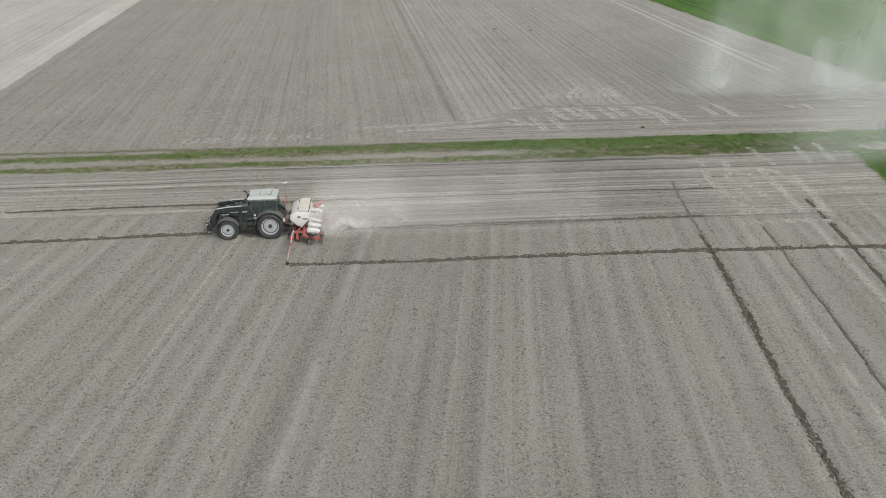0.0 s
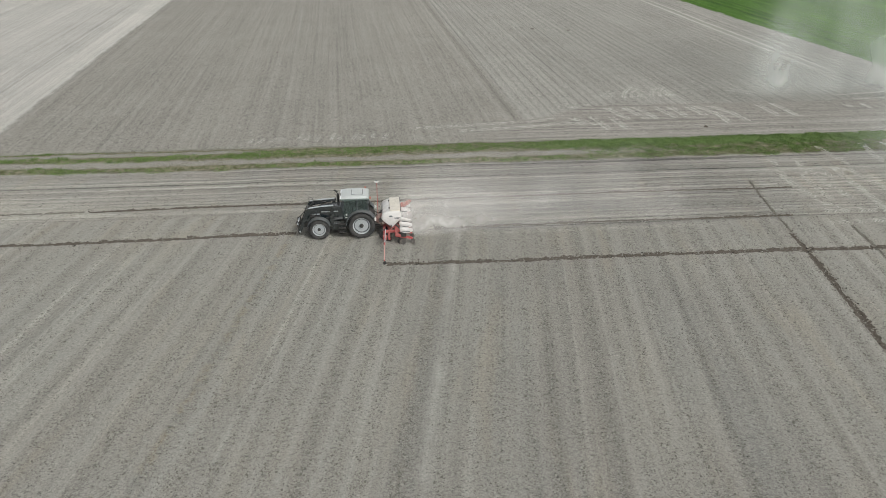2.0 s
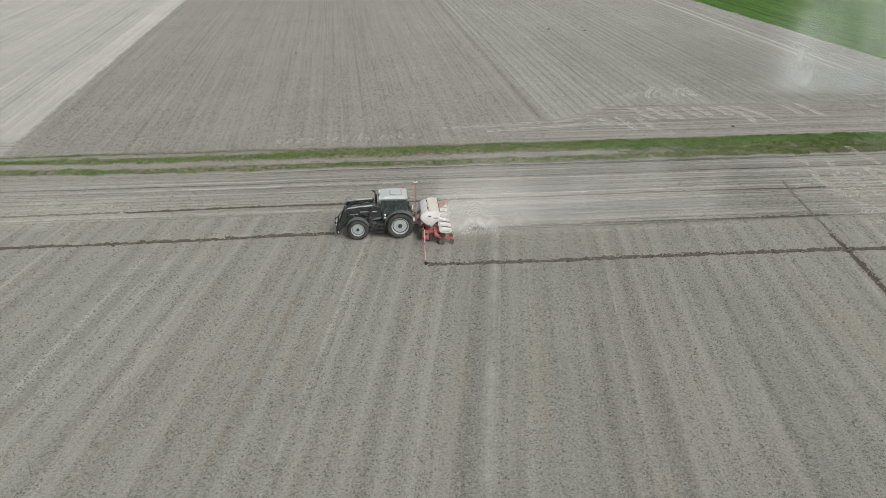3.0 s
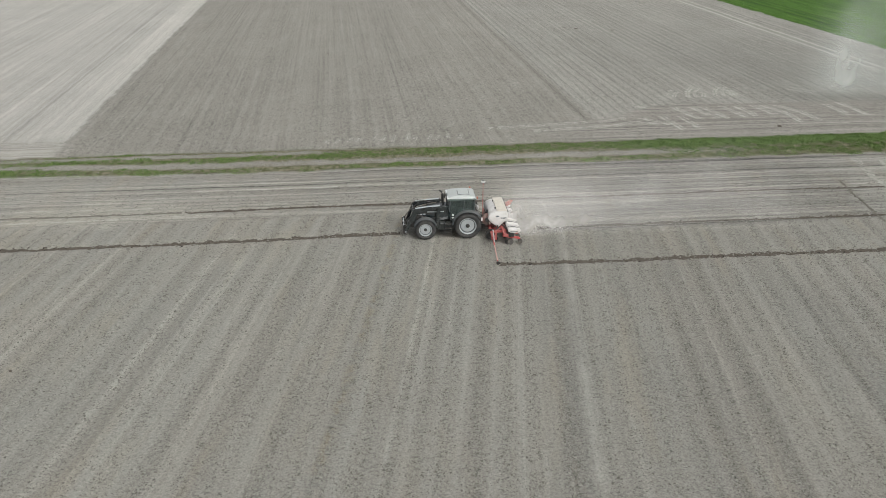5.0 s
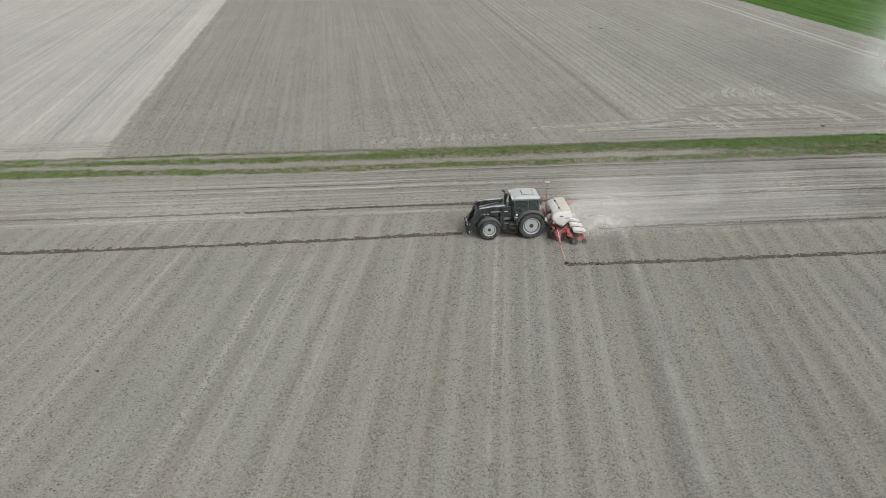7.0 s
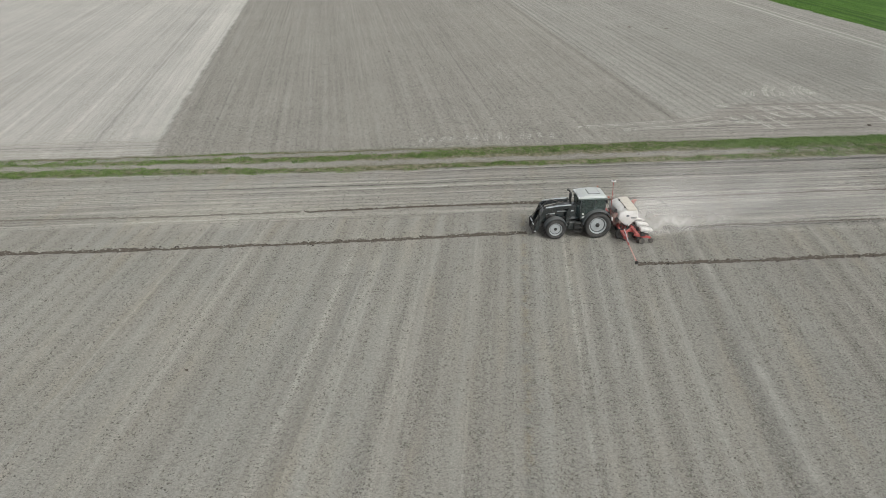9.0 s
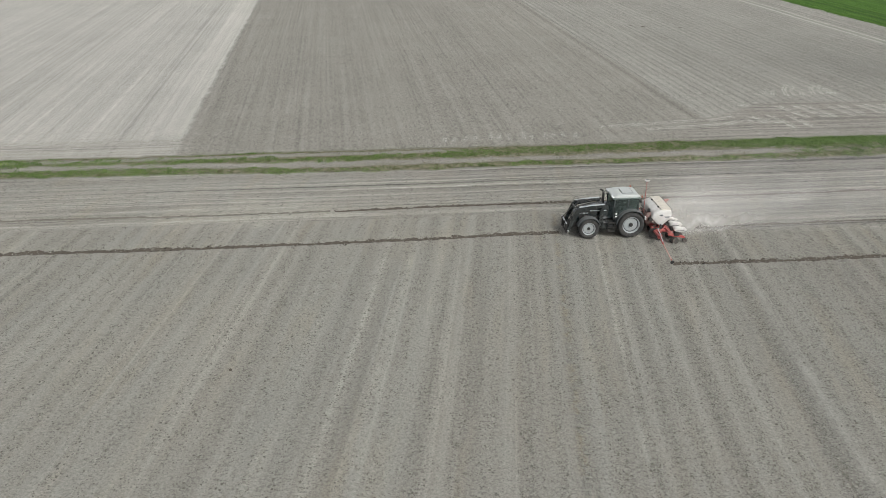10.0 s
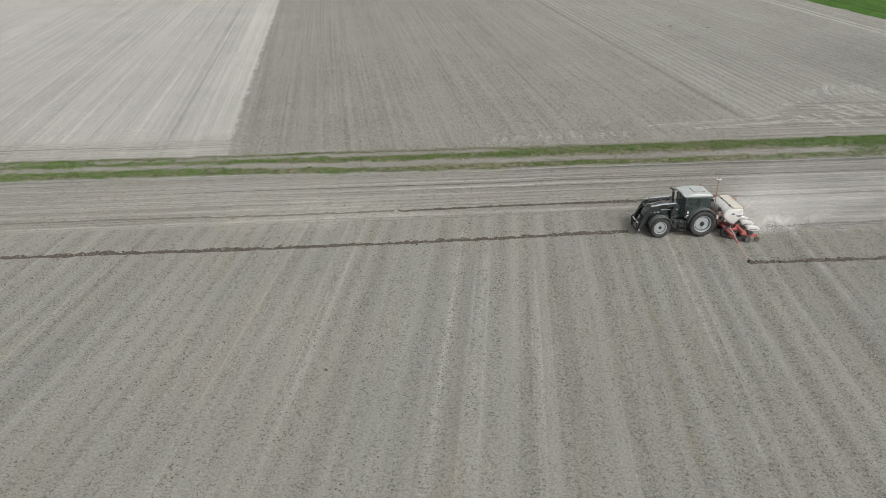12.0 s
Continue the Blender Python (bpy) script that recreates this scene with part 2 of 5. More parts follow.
    # soil darkens up to x = 0, partly to paint in direction-dependent light
    x_dim = (x + (patch - 0.5) * 24.0).ramp(-36.0, 0.0) * (x + (patch - 0.5) * 10.0).ramp(3.0, 14.0, 1.0, 0.35)
    fresh = in_near.flip() * in_far.flip() * (x + wob * 4.0).ramp(-9.0, -2.0) * (x + wob * 3.0).ramp(14.0, 21.0).flip()
    combed = ((p * 5.9).op("SINE").ramp(0.2, 1.0) * 0.10 + noise_of(t, p * 4.2, y * 0.015, 31, 1, 2, 0.5).ramp(0.56, 0.7) * 0.16) * in_far * along.flip() * (right_edge * 0.9 + 0.35)
    turned = in_near.flip() * in_far.flip()
    dashes = noise_of(t, u * 1.6, v * 4.6, 25, 1, 4, 0.7).ramp(0.55, 0.7)
    crumbs = noise_of(t, u * 1.3, v * 5.5, 29, 1, 4, 0.7).ramp(0.57, 0.7)
    coarse = noise_of(t, x, y * 0.55, 13, 5.2, 3, 0.6).ramp(0.5, 0.66)
    pale = noise_of(t, x, y * 0.6, 15, 4.5, 3, 0.6).ramp(0.56, 0.68)
    loose = rows * in_near * 0.36 + in_near.flip() * 0.45 + in_near * 0.28
    shade_flecks = noise_of(t, x * 0.8, y * 1.05, 23, 5.6, 3, 0.55).ramp(0.53, 0.66)
    pebbles = noise_of(t, x * 0.85, y, 27, 8.5, 2, 0.5).ramp(0.57, 0.68)
    val = (band - 0.5) * (in_near * 0.1 + 0.8) + (fine.ramp(0.3, 0.7) - 0.5) * 0.38 + (grain.ramp(0.3, 0.7) - 0.5) * 0.2 + (patch - 0.5) * 0.26 - specks * (in_far * -0.06 + 0.28) + pips * (in_far * -0.04 + 0.22) - blots * (loose * 0.5 + 0.1) - shade_flecks * loose * in_far.flip() * 0.38 + pebbles * loose * in_far.flip() * 0.26 - coarse * in_far * (pale_edge * -0.16 + 0.29) + pale * in_far * (pale_edge * -0.12 + 0.28) - combed - x_dim * in_far.flip() * 0.14 - fresh * 0.21 - dashes * turned * 0.42 + crumbs * turned * 0.22 + in_far.flip() * 0.075 + 1.06
    streak = profile(t, s, -60.0, 40.0, STREAKS_NEAR) * in_near
    streak = streak + profile(t, s, 10.0, 40.0, STREAKS_EDGE) * v.ramp(50.0, 54.0).flip()
    streak = streak + profile(t, p, -50.0, 10.0, LINES_PALE) * in_far * 0.42
    streak = streak + profile(t, vw, 43.0, 60.0, STREAKS_TURN) * in_near.flip() * in_far.flip()
    streak = streak * noise_of(t, x * 0.4, y * 0.4, 0, 1, 3, 0.6).ramp(0.25, 0.7)
    dark = profile(t, vw, 43.0, 60.0, DARKS_TURN) * in_near.flip() * in_far.flip()
    dark = dark + profile(t, s, -60.0, 20.0, DARKS_NEAR) * in_near + profile(t, p, -50.0, 10.0, RUTS_PALE) * in_far * 0.38
    # tillage lines and the boundary ruts beyond the track
    rut = (x - mid + wob * 0.3).ramp(-1.1, -0.6) * (x - mid + wob * 0.3).ramp(-0.5, 0.0).flip() * beyond
    rim = (x - mid + wob * 0.3).ramp(-2.0, -1.6) * (x - mid + wob * 0.3).ramp(-1.3, -1.0).flip() * beyond
    tyre = profile(t, p, 50.0, 110.0, ((53.0, 0.25, 0.4), (95.3, 0.38, 1.0), (97.0, 0.38, 1.0))) * in_far * (y + (x - 43.0) * 0.5).ramp(89.0, 92.0)
    val = val + streak * 0.45 + tyre * 0.5 - dark * 0.5 - rut * 0.15 + rim * 0.12 + (left - x + wob * 1.3).ramp(0.0, 0.5) * (left - x).ramp(1.5, 5.0).flip() * in_far * v.ramp(67.0, 70.0) * 0.1
    both = t.nodes.new("ShaderNodeVectorMath")
    both.operation = "SCALE"
    t.links.new(col, both.inputs[0])
    t.links.new(val.sock, both.inputs["Scale"])
    # the grassed track: brown thatch and grey gravel
    in_track = (v + wob * 0.7 - u.ramp(-46.0, -24.0, 0.4, -0.1)).ramp(57.2, 57.6) * (v + wob * 1.8).ramp(61.7, 62.9).flip()
    right_side = (u + wob * 12.0).ramp(2.0, 14.0)
    thatch = mix_colour(t, noise_of(t, x, y, scale=2.2, detail=5, rough=0.7).ramp(0.35, 0.65), (0.085, 0.095, 0.042), (0.23, 0.212, 0.15))
    rut_at = u.ramp(-46.0, -28.0, 59.7, 58.85)
    bare = ((v - rut_at + wob * 0.5).op("ABSOLUTE").ramp(0.3, 0.9).flip() + (v - 61.25 + wob * 0.3).op("ABSOLUTE").ramp(0.2, 0.6).flip() * u.ramp(-20.0, -14.0).flip() * 0.9) * (u + wob * 12.0).ramp(6.0, 22.0).flip()
    gravel = mix_colour(t, fine.ramp(0.3, 0.7), (0.20, 0.19, 0.168), (0.36, 0.342, 0.31))
    tuft = noise_of(t, u * 0.8, v * 1.6, 33, 1, 4, 0.65)
    sward = right_side * (v + wob * 0.9 + (tuft - 0.5) * 3.0).ramp(59.4, 60.4) * tuft.ramp(0.2, 0.45, 0.5, 1.0)
    thatch = mix_colour(t, right_side * tuft.ramp(0.36, 0.6) * 0.85, thatch, (0.08, 0.095, 0.04))
    thatch = mix_colour(t, sward, thatch, (0.10, 0.155, 0.05))
    thatch = mix_colour(t, bare.op("MINIMUM", 1.0), thatch, gravel)
    # a broken dark strip along the near edge of the track
    dark_edge = (v + wob * 0.5 - u.ramp(-46.0, -24.0, 0.75, 0.25)).ramp(56.85, 57.0) * (v + wob * 0.5 - u.ramp(-46.0, -24.0, 0.75, 0.25)).ramp(57.1, 57.35).flip() * noise_of(t, u * 0.35, v * 0.6, 37, 1, 4, 0.6).ramp(0.46, 0.58)
    thatch = mix_colour(t, dark_edge * 0.85, thatch, (0.07, 0.062, 0.045))
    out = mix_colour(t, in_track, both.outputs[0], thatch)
    # the sown green field and the green verge
    edge = (y - 85.1) * -0.14 + 50.1
    crop = (x - edge + wob * 1.6).ramp(-0.4, 0.5) * (v + wob).ramp(62.5, 64.5)
    verge = (x - (y - 52.9) * 0.15 - 33.1 + wob * 1.0).ramp(-0.3, 0.5) * v.ramp(46.5, 48.5) * (v + wob).ramp(62.5, 63.5).flip()
    drilled = (noise_of(t, p * 1.5, y * 0.1, 5, 1, 4, 0.7) + noise_of(t, p * 0.9, y * 0.01, 45, 1, 3, 0.6) - 0.5).ramp(0.2, 0.8)
    green = mix_colour(t, drilled, (0.04, 0.088, 0.02), (0.105, 0.2, 0.042))
    tramline = profile(t, p, 90.0, 190.0, ((109.0, 0.5, 0.8), (112.0, 0.5, 0.8), (132.0, 0.6, 0.8), (135.5, 0.6, 0.8)))
    green = mix_colour(t, tramline * crop, green, (0.045, 0.075, 0.025))
    lane = (((u - 42.6) / 3.0).op("POWER", 2.0) + ((v - 58.0) / 0.8).op("POWER", 2.0) + wob * 1.5).ramp(0.5, 1.2).flip()
    green = mix_colour(t, lane * verge * 0.8, green, (0.36, 0.345, 0.305))
    out = mix_colour(t, (crop + verge).op("MINIMUM", 1.0), out, green)
    t.links.new(out, b.inputs["Base Color"])
    b.inputs["Roughness"].default_value = 0.95
    b.inputs["Specular IOR Level"].default_value = 0.1
    h = fine * 0.6 + grain * 0.3 + band * 0.5
    t.links.new(bump_of(t, h, 1.0, 0.12), b.inputs["Normal"])
    return m


def varied(name, low, high, scale=6.0, rough=0.9, bump=0.0, per="island", spec=0.1, metal=0.0):
    """Two tones mixed by grain and by the piece."""
    m, t, b = blank(name)
    x, y, z = place_of(t)
    k = noise_of(t, x, y, z, scale, 4, 0.65)
    if per == "island":
        g = t.nodes.new("ShaderNodeNewGeometry")
        k = k * 0.5 + Ex(t, g.outputs["Random Per Island"]) * 0.5
    t.links.new(mix_colour(t, k.ramp(0.25, 0.75), low, high), b.inputs["Base Color"])
    b.inputs["Roughness"].default_value, b.inputs["Specular IOR Level"].default_value, b.inputs["Metallic"].default_value = rough, spec, metal
    if bump:
        t.links.new(bump_of(t, noise_of(t, x, y, z, scale * 4, 3), 0.6, bump), b.inputs["Normal"])
    return m


def paint(name, colour, rough=0.35, dust=0.35, metal=0.0, sky_sheen=0.0, ior=1.45, coat=0.0):
    """Paint under a patchy film of field dust; upward faces paled to imitate sky sheen."""
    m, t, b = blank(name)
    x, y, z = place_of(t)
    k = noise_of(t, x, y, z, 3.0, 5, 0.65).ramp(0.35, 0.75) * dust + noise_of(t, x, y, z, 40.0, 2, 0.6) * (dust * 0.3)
    if sky_sheen:
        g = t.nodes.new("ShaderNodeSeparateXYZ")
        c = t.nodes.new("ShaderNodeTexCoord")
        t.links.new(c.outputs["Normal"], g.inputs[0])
        k = k + Ex(t, g.outputs[2]).ramp(0.4, 0.95) * sky_sheen * noise_of(t, x, y, z, 6.0, 4, 0.6).ramp(0.2, 0.7, 0.6, 1.0)
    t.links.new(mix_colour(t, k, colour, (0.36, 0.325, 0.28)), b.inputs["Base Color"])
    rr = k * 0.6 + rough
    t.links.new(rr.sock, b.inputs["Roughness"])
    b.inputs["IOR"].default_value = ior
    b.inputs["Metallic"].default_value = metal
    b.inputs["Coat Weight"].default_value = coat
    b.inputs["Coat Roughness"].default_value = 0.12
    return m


def glass_tint(name):
    m, t, b = blank(name)
    b.inputs["Base Color"].default_value = (0.31, 0.38, 0.36, 1)
    b.inputs["Roughness"].default_value = 0.03
    b.inputs["Transmission Weight"].default_value = 0.92
    b.inputs["IOR"].default_value = 1.3
    return m


M_GROUND = ground_soil()
M_CLOD = varied("dry_clods", (0.13, 0.122, 0.104), (0.315, 0.302, 0.265), 3.0)
M_MOIST = varied("moist_turned_soil", (0.034, 0.029, 0.024), (0.15, 0.132, 0.108), 9.0, bump=0.05)
M_DRYING = varied("half_dried_turned_soil", (0.09, 0.081, 0.068), (0.24, 0.225, 0.194), 6.0, bump=0.05)
M_SCUFF = varied("scuffed_dry_soil", (0.34, 0.328, 0.29), (0.45, 0.435, 0.39), 4.0)
M_STONE = varied("pale_track_stones", (0.15, 0.143, 0.126), (0.35, 0.338, 0.31), 3.0)
M_TRACK = varied("pressed_wheel_track", (0.29, 0.277, 0.24), (0.375, 0.36, 0.318), 4.0)
M_PALE = varied("pale_pressed_soil", (0.37, 0.358, 0.32), (0.47, 0.455, 0.41), 4.0)
M_GRASS = varied("green_grass", (0.06, 0.108, 0.03), (0.19, 0.27, 0.088), 1.6, rough=0.7)
M_STRAW = varied("dry_grass", (0.075, 0.08, 0.04), (0.25, 0.235, 0.155), 1.4, rough=0.8)
M_CROP = varied("young_crop_leaves", (0.06, 0.13, 0.025), (0.11, 0.20, 0.05), 0.6, rough=0.7)
M_CREAM = paint("cream_lid_plastic", (0.62, 0.58, 0.50), 0.45, 0.35)
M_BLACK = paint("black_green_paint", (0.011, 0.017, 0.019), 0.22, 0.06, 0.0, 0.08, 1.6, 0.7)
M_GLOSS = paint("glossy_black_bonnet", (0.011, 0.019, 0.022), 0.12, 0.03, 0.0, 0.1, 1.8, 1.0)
M_DARK = paint("dark_cast_iron", (0.012, 0.013, 0.014), 0.5, 0.14)
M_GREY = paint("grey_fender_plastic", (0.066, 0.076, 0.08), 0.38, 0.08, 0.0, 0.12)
M_ROOF = paint("light_grey_roof", (0.45, 0.475, 0.462), 0.3, 0.12)
M_RIM = paint("light_grey_rim", (0.36, 0.39, 0.40), 0.4, 0.22)
M_RUBBER = paint("dusty_tyre_rubber", (0.02, 0.0215, 0.023), 0.65, 0.16)
M_RED = paint("orange_red_paint", (0.42, 0.045, 0.045), 0.45, 0.5)
M_WHITE = paint("dusty_white_plastic", (0.66, 0.65, 0.63), 0.4, 0.45)
M_STEEL = paint("worn_steel", (0.52, 0.55, 0.57), 0.4, 0.2, 0.3)
M_AMBER = paint("amber_lens", (0.38, 0.09, 0.05), 0.3, 0.45)
M_LAMP = paint("clear_lamp_lens", (0.75, 0.78, 0.78), 0.15, 0.1)
M_RUST = paint("dust_caked_red", (0.13, 0.05, 0.045), 0.6, 0.7)
M_PINK = paint("dust_bleached_red", (0.40, 0.10, 0.075), 0.6, 0.8)
M_FADED = paint("dusty_faded_red", (0.38, 0.065, 0.055), 0.55, 0.6)
M_BLEACHED = paint("bleached_pink_paint", (0.55, 0.30, 0.26), 0.5, 0.4)
M_VISOR = paint("grey_green_plastic", (0.11, 0.145, 0.135), 0.4, 0.15)
M_DULL = paint("dust_coated_rubber", (0.05, 0.048, 0.045), 0.8, 0.45)
M_GLASS = glass_tint("tinted_glass")
M_HOSE = paint("black_hose", (0.02, 0.02, 0.02), 0.5, 0.3)
M_MARK = paint("dark_lettering", (0.10, 0.11, 0.12), 0.5, 0.2)


# ---- makers ----
def part(name, bm, material, parent=None, label=""):
    me = bpy.data.meshes.new(name)
    bm.to_mesh(me)
    bm.free()
    me.materials.append(material)
    ob = new(name, me)
    if parent is not None:
        ob.parent = parent
    if label:
        ob["label"] = label
    return ob


def smooth(ob, angle=40):
    for f in ob.data.polygons:
        f.use_smooth = True
    ob.data.set_sharp_from_angle(angle=radians(angle))
    return ob


def arrays_mesh(name, verts, faces, material):
    """One mesh from arrays of places and of same-sided faces."""
    me = bpy.data.meshes.new(name)
    n, k = faces.shape
    me.vertices.add(len(verts))
    me.vertices.foreach_set("co", np.ascontiguousarray(verts, dtype=np.float32).ravel())
    me.loops.add(n * k)
    me.loops.foreach_set("vertex_index", np.ascontiguousarray(faces, dtype=np.int32).ravel())
    me.polygons.add(n)
    me.polygons.foreach_set("loop_start", np.arange(0, n * k, k, dtype=np.int32))
    me.update(calc_edges=True)
    me.validate()
    me.materials.append(material)
    return new(name, me)


# ---- the ground ----
def spaced(stops):
    """Places from (start, end, step) stretches."""
    out = []
    for a, b, d in stops:
        out.append(np.linspace(a, b, max(1, round((b - a) / d)), endpoint=False))
    return np.unique(np.round(np.concatenate(out), 4))


def build_ground():
    us = np.concatenate([-np.geomspace(4000, 100, 24), spaced(((-98, -70, 0.5), (-70, 14, 0.16), (14, 31.5, 0.09), (31.5, 46, 0.2), (46, 100, 2))), np.geomspace(100, 4000, 24)])
    vs = np.concatenate([-np.geomspace(4000, 20, 20), spaced(((-15, 12, 3), (12, 38.6, 0.2), (38.6, 45.4, 0.07), (45.4, 48.9, 0.12), (48.9, 50.6, 0.07), (50.6, 63.5, 0.14), (63.5, 90, 0.4), (90, 200, 2.5))), np.geomspace(200, 4000, 24)])
    uu, vv = np.meshgrid(us, vs)
    x, y = to_xy(uu.ravel(), vv.ravel())
    flat = step(np.hypot(x + 15, y - 50), 110, 180)
    z = (height(x, y) + dips(x, y)) * (1 - flat)
    n, k = len(vs), len(us)
    i = np.arange((n - 1) * (k - 1))
    i = i + i // (k - 1)
    faces = np.stack([i, i + 1, i + k + 1, i + k], 1)
    ob = arrays_mesh("ground", np.stack([x, y, z], 1), faces, M_GROUND)
    for f in ob.data.polygons:
        f.use_smooth = True
    tagged(ob, "dry grey-brown tilled fields with pale and dark strips", "ground", kind="structure")


build_ground()


def lumps(name, x, y, z, size, material, seed, squash=0.55):
    """Many small broken pointed clods in one mesh."""
    r = np.random.RandomState(seed)
    n = len(x)
    base = np.array([(1, 0, -0.5), (0, 1, -0.5), (-1, 0, -0.5), (0, -1, -0.5), (0, 0, 1)], float)
    tri = np.array([(0, 1, 4), (1, 2, 4), (2, 3, 4), (3, 0, 4)])
    v = np.repeat(base[None], n, 0) * r.uniform(0.6, 1.3, (n, 5, 1))
    v += r.uniform(-0.3, 0.3, (n, 5, 3))
    a = r.uniform(0, 2 * np.pi, n)
    c, s = np.cos(a)[:, None], np.sin(a)[:, None]
    v = np.stack([v[..., 0] * c - v[..., 1] * s, v[..., 0] * s + v[..., 1] * c, v[..., 2] * squash], 2) * size[:, None, None]
    v += np.stack([x, y, z], 1)[:, None]
    f = (tri[None] + 5 * np.arange(n)[:, None, None]).reshape(-1, 3)
    return arrays_mesh(name, v.reshape(-1, 3), f, material)


def scatter_clods():
    r = np.random.RandomState(11)
    n = 520000
    # nearer the flight line there are more clods that can be told apart
    y = 17 + 38 * r.beta(1.0, 1.2, n)
    x = -14 + (r.rand(n) - 0.5) * (2 * (16 + 0.58 * (y - 20)) + 28)
    s = near_row(x, y)
    keep = r.rand(n) < np.clip(0.18 + 0.46 * clod_rows(s + 0.1 * value_noise2(x / 2, y / 2, 24)) ** 1.4 + 0.22 * value_noise(s / 0.5, 22) + 0.22 * value_noise2(x / 3, y / 3, 23), 0.04, 1)
    keep &= r.rand(n) > 0.4 * step(-x, 16, 38)
    u, v = to_uv(x, y)
    keep &= (v < 44.4 + 3.7 * (u < -9)) | (r.rand(n) < 0.5)
    x, y = x[keep], y[keep]
    size = (0.016 + 0.012 * r.gamma(1.3, 1.0, len(x))) * (0.8 + 0.012 * (y - 17))
    size = np.clip(size, 0.016, 0.066)
    z = height(x, y) + dips(x, y) + size * 0.25
    ob = lumps("soil_clods", x, y, z, size, M_CLOD, 12)
    tagged(ob, "dry crumbly clods strewn over the near field", "clods", kind="stuff")


scatter_clods()


def furrow(pts, half, deep, label, seed, rate=1.0, soil=None):
    """Turned moist soil lying in and beside one furrow."""
    r = np.random.RandomState(seed)
    pts = np.array(pts, float)
    seg = np.hypot(*np.diff(pts, axis=0).T)
    along = np.concatenate([[0], np.cumsum(seg)])
    total = along[-1]
    # the strip
    d = np.arange(0, total, 0.09)
    px, py = np.interp(d, along, pts[:, 0]), np.interp(d, along, pts[:, 1])
    px += 0.05 * value_noise(d / 1.3, seed + 1)
    tx, ty = np.gradient(px), np.gradient(py)
    ln = np.hypot(tx, ty)
    nx, ny = -ty / ln, tx / ln
    py = py + 0.05 * value_noise(d / 1.7, seed + 2) + 0.04 * value_noise(d / 0.4, seed + 3)
    wide = half * (0.95 + 0.4 * value_noise(d / 0.22, seed + 4) + 0.3 * value_noise(d / 0.7, seed + 6) + 0.25 * value_noise(d / 2.5, seed + 5))
    rows = np.linspace(-1, 1, 9)
    gx = px[:, None] + nx[:, None] * wide[:, None] * rows
    gy = py[:, None] + ny[:, None] * wide[:, None] * rows
    gz = height(gx.ravel(), gy.ravel()) + dips(gx.ravel(), gy.ravel())
    gz = gz.reshape(gx.shape) + 0.035 * (1 - rows ** 2) + 0.07 * r.uniform(-1, 1, gx.shape) * (1 - rows ** 2)
    gz -= 0.03 * (np.abs(rows) > 0.95)
    n, k = gx.shape
    i = np.arange((n - 1) * (k - 1))
    i = i + i // (k - 1)
    ob = arrays_mesh("furrow", np.stack([gx, gy, gz], 2).reshape(-1, 3), np.stack([i, i + 1, i + k + 1, i + k], 1), soil or M_MOIST)
    tagged(ob, label, "furrow", "furrows in the field", "stuff")
    # clods thrown out beside it
    m = int(total * 34 * rate)
    dd = r.rand(m) * total
    off = r.normal(0, half * 0.55, m)
    cx = np.interp(dd, d, px) + np.interp(dd, d, nx) * off
    cy = np.interp(dd, d, py) + np.interp(dd, d, ny) * off
    size = np.clip(0.02 + 0.018 * r.gamma(1.2, 1, m), 0.015, 0.08)
    cl = lumps("furrow_clods", cx, cy, height(cx, cy) + dips(cx, cy) + size * 0.4, size, soil or M_MOIST, seed + 9)
    tagged(cl, "moist dark clods thrown up beside a furrow", "clods", "furrow clods", "stuff")


for i, (pts, half, deep) in enumerate(FURROWS.values()):
    furrow(pts, half, deep, "dark moist marker furrow drawn along the driving line", 100 + 20 * i)
furrow(*FURROW_FAINT, "faint half-buried furrow along the driving line", 170, 0.4, M_DRYING)
furrow(*FURROW_OLD, "half-buried furrow left by the earlier pass", 190, 0.6)
furrow(*FURROW_REST, "narrow half-dusted furrow along the driving line", 180, 0.5)
for i, (kind, (pts, half, deep)) in enumerate(CROSS.items()):
    furrow(pts, half, deep, "dark furrow running across the driving line", 200 + 20 * i, 1.0, M_MOIST if kind in ("wide", "outer") else M_DRYING)


# ---- grass ----
def blades(name, x, y, z, length, width, material, seed, lean=0.6):
    """Single pointed blades, bent once, in one mesh."""
    r = np.random.RandomState(seed)
    n = len(x)
    a, b = r.uniform(0, 2 * np.pi, n), r.uniform(0, 2 * np.pi, n)
    tilt = r.uniform(0.1, lean, n) * length
    wx, wy = np.cos(a) * width / 2, np.sin(a) * width / 2
    lx, ly = np.cos(b) * tilt, np.sin(b) * tilt
    base = np.stack([x, y, z], 1)
    side = np.stack([wx, wy, np.zeros(n)], 1)
    midp = base + np.stack([lx * 0.3, ly * 0.3, length * 0.55], 1)
    tip = base + np.stack([lx, ly, length * 0.9], 1)
    v = np.stack([base - side, base + side, midp + side * 0.7, midp - side * 0.7, tip], 1).reshape(-1, 3)
    f = np.array([(0, 1, 2), (0, 2, 3), (3, 2, 4)])
    f = (f[None] + 5 * np.arange(n)[:, None, None]).reshape(-1, 3)
    return arrays_mesh(name, v, f, material)


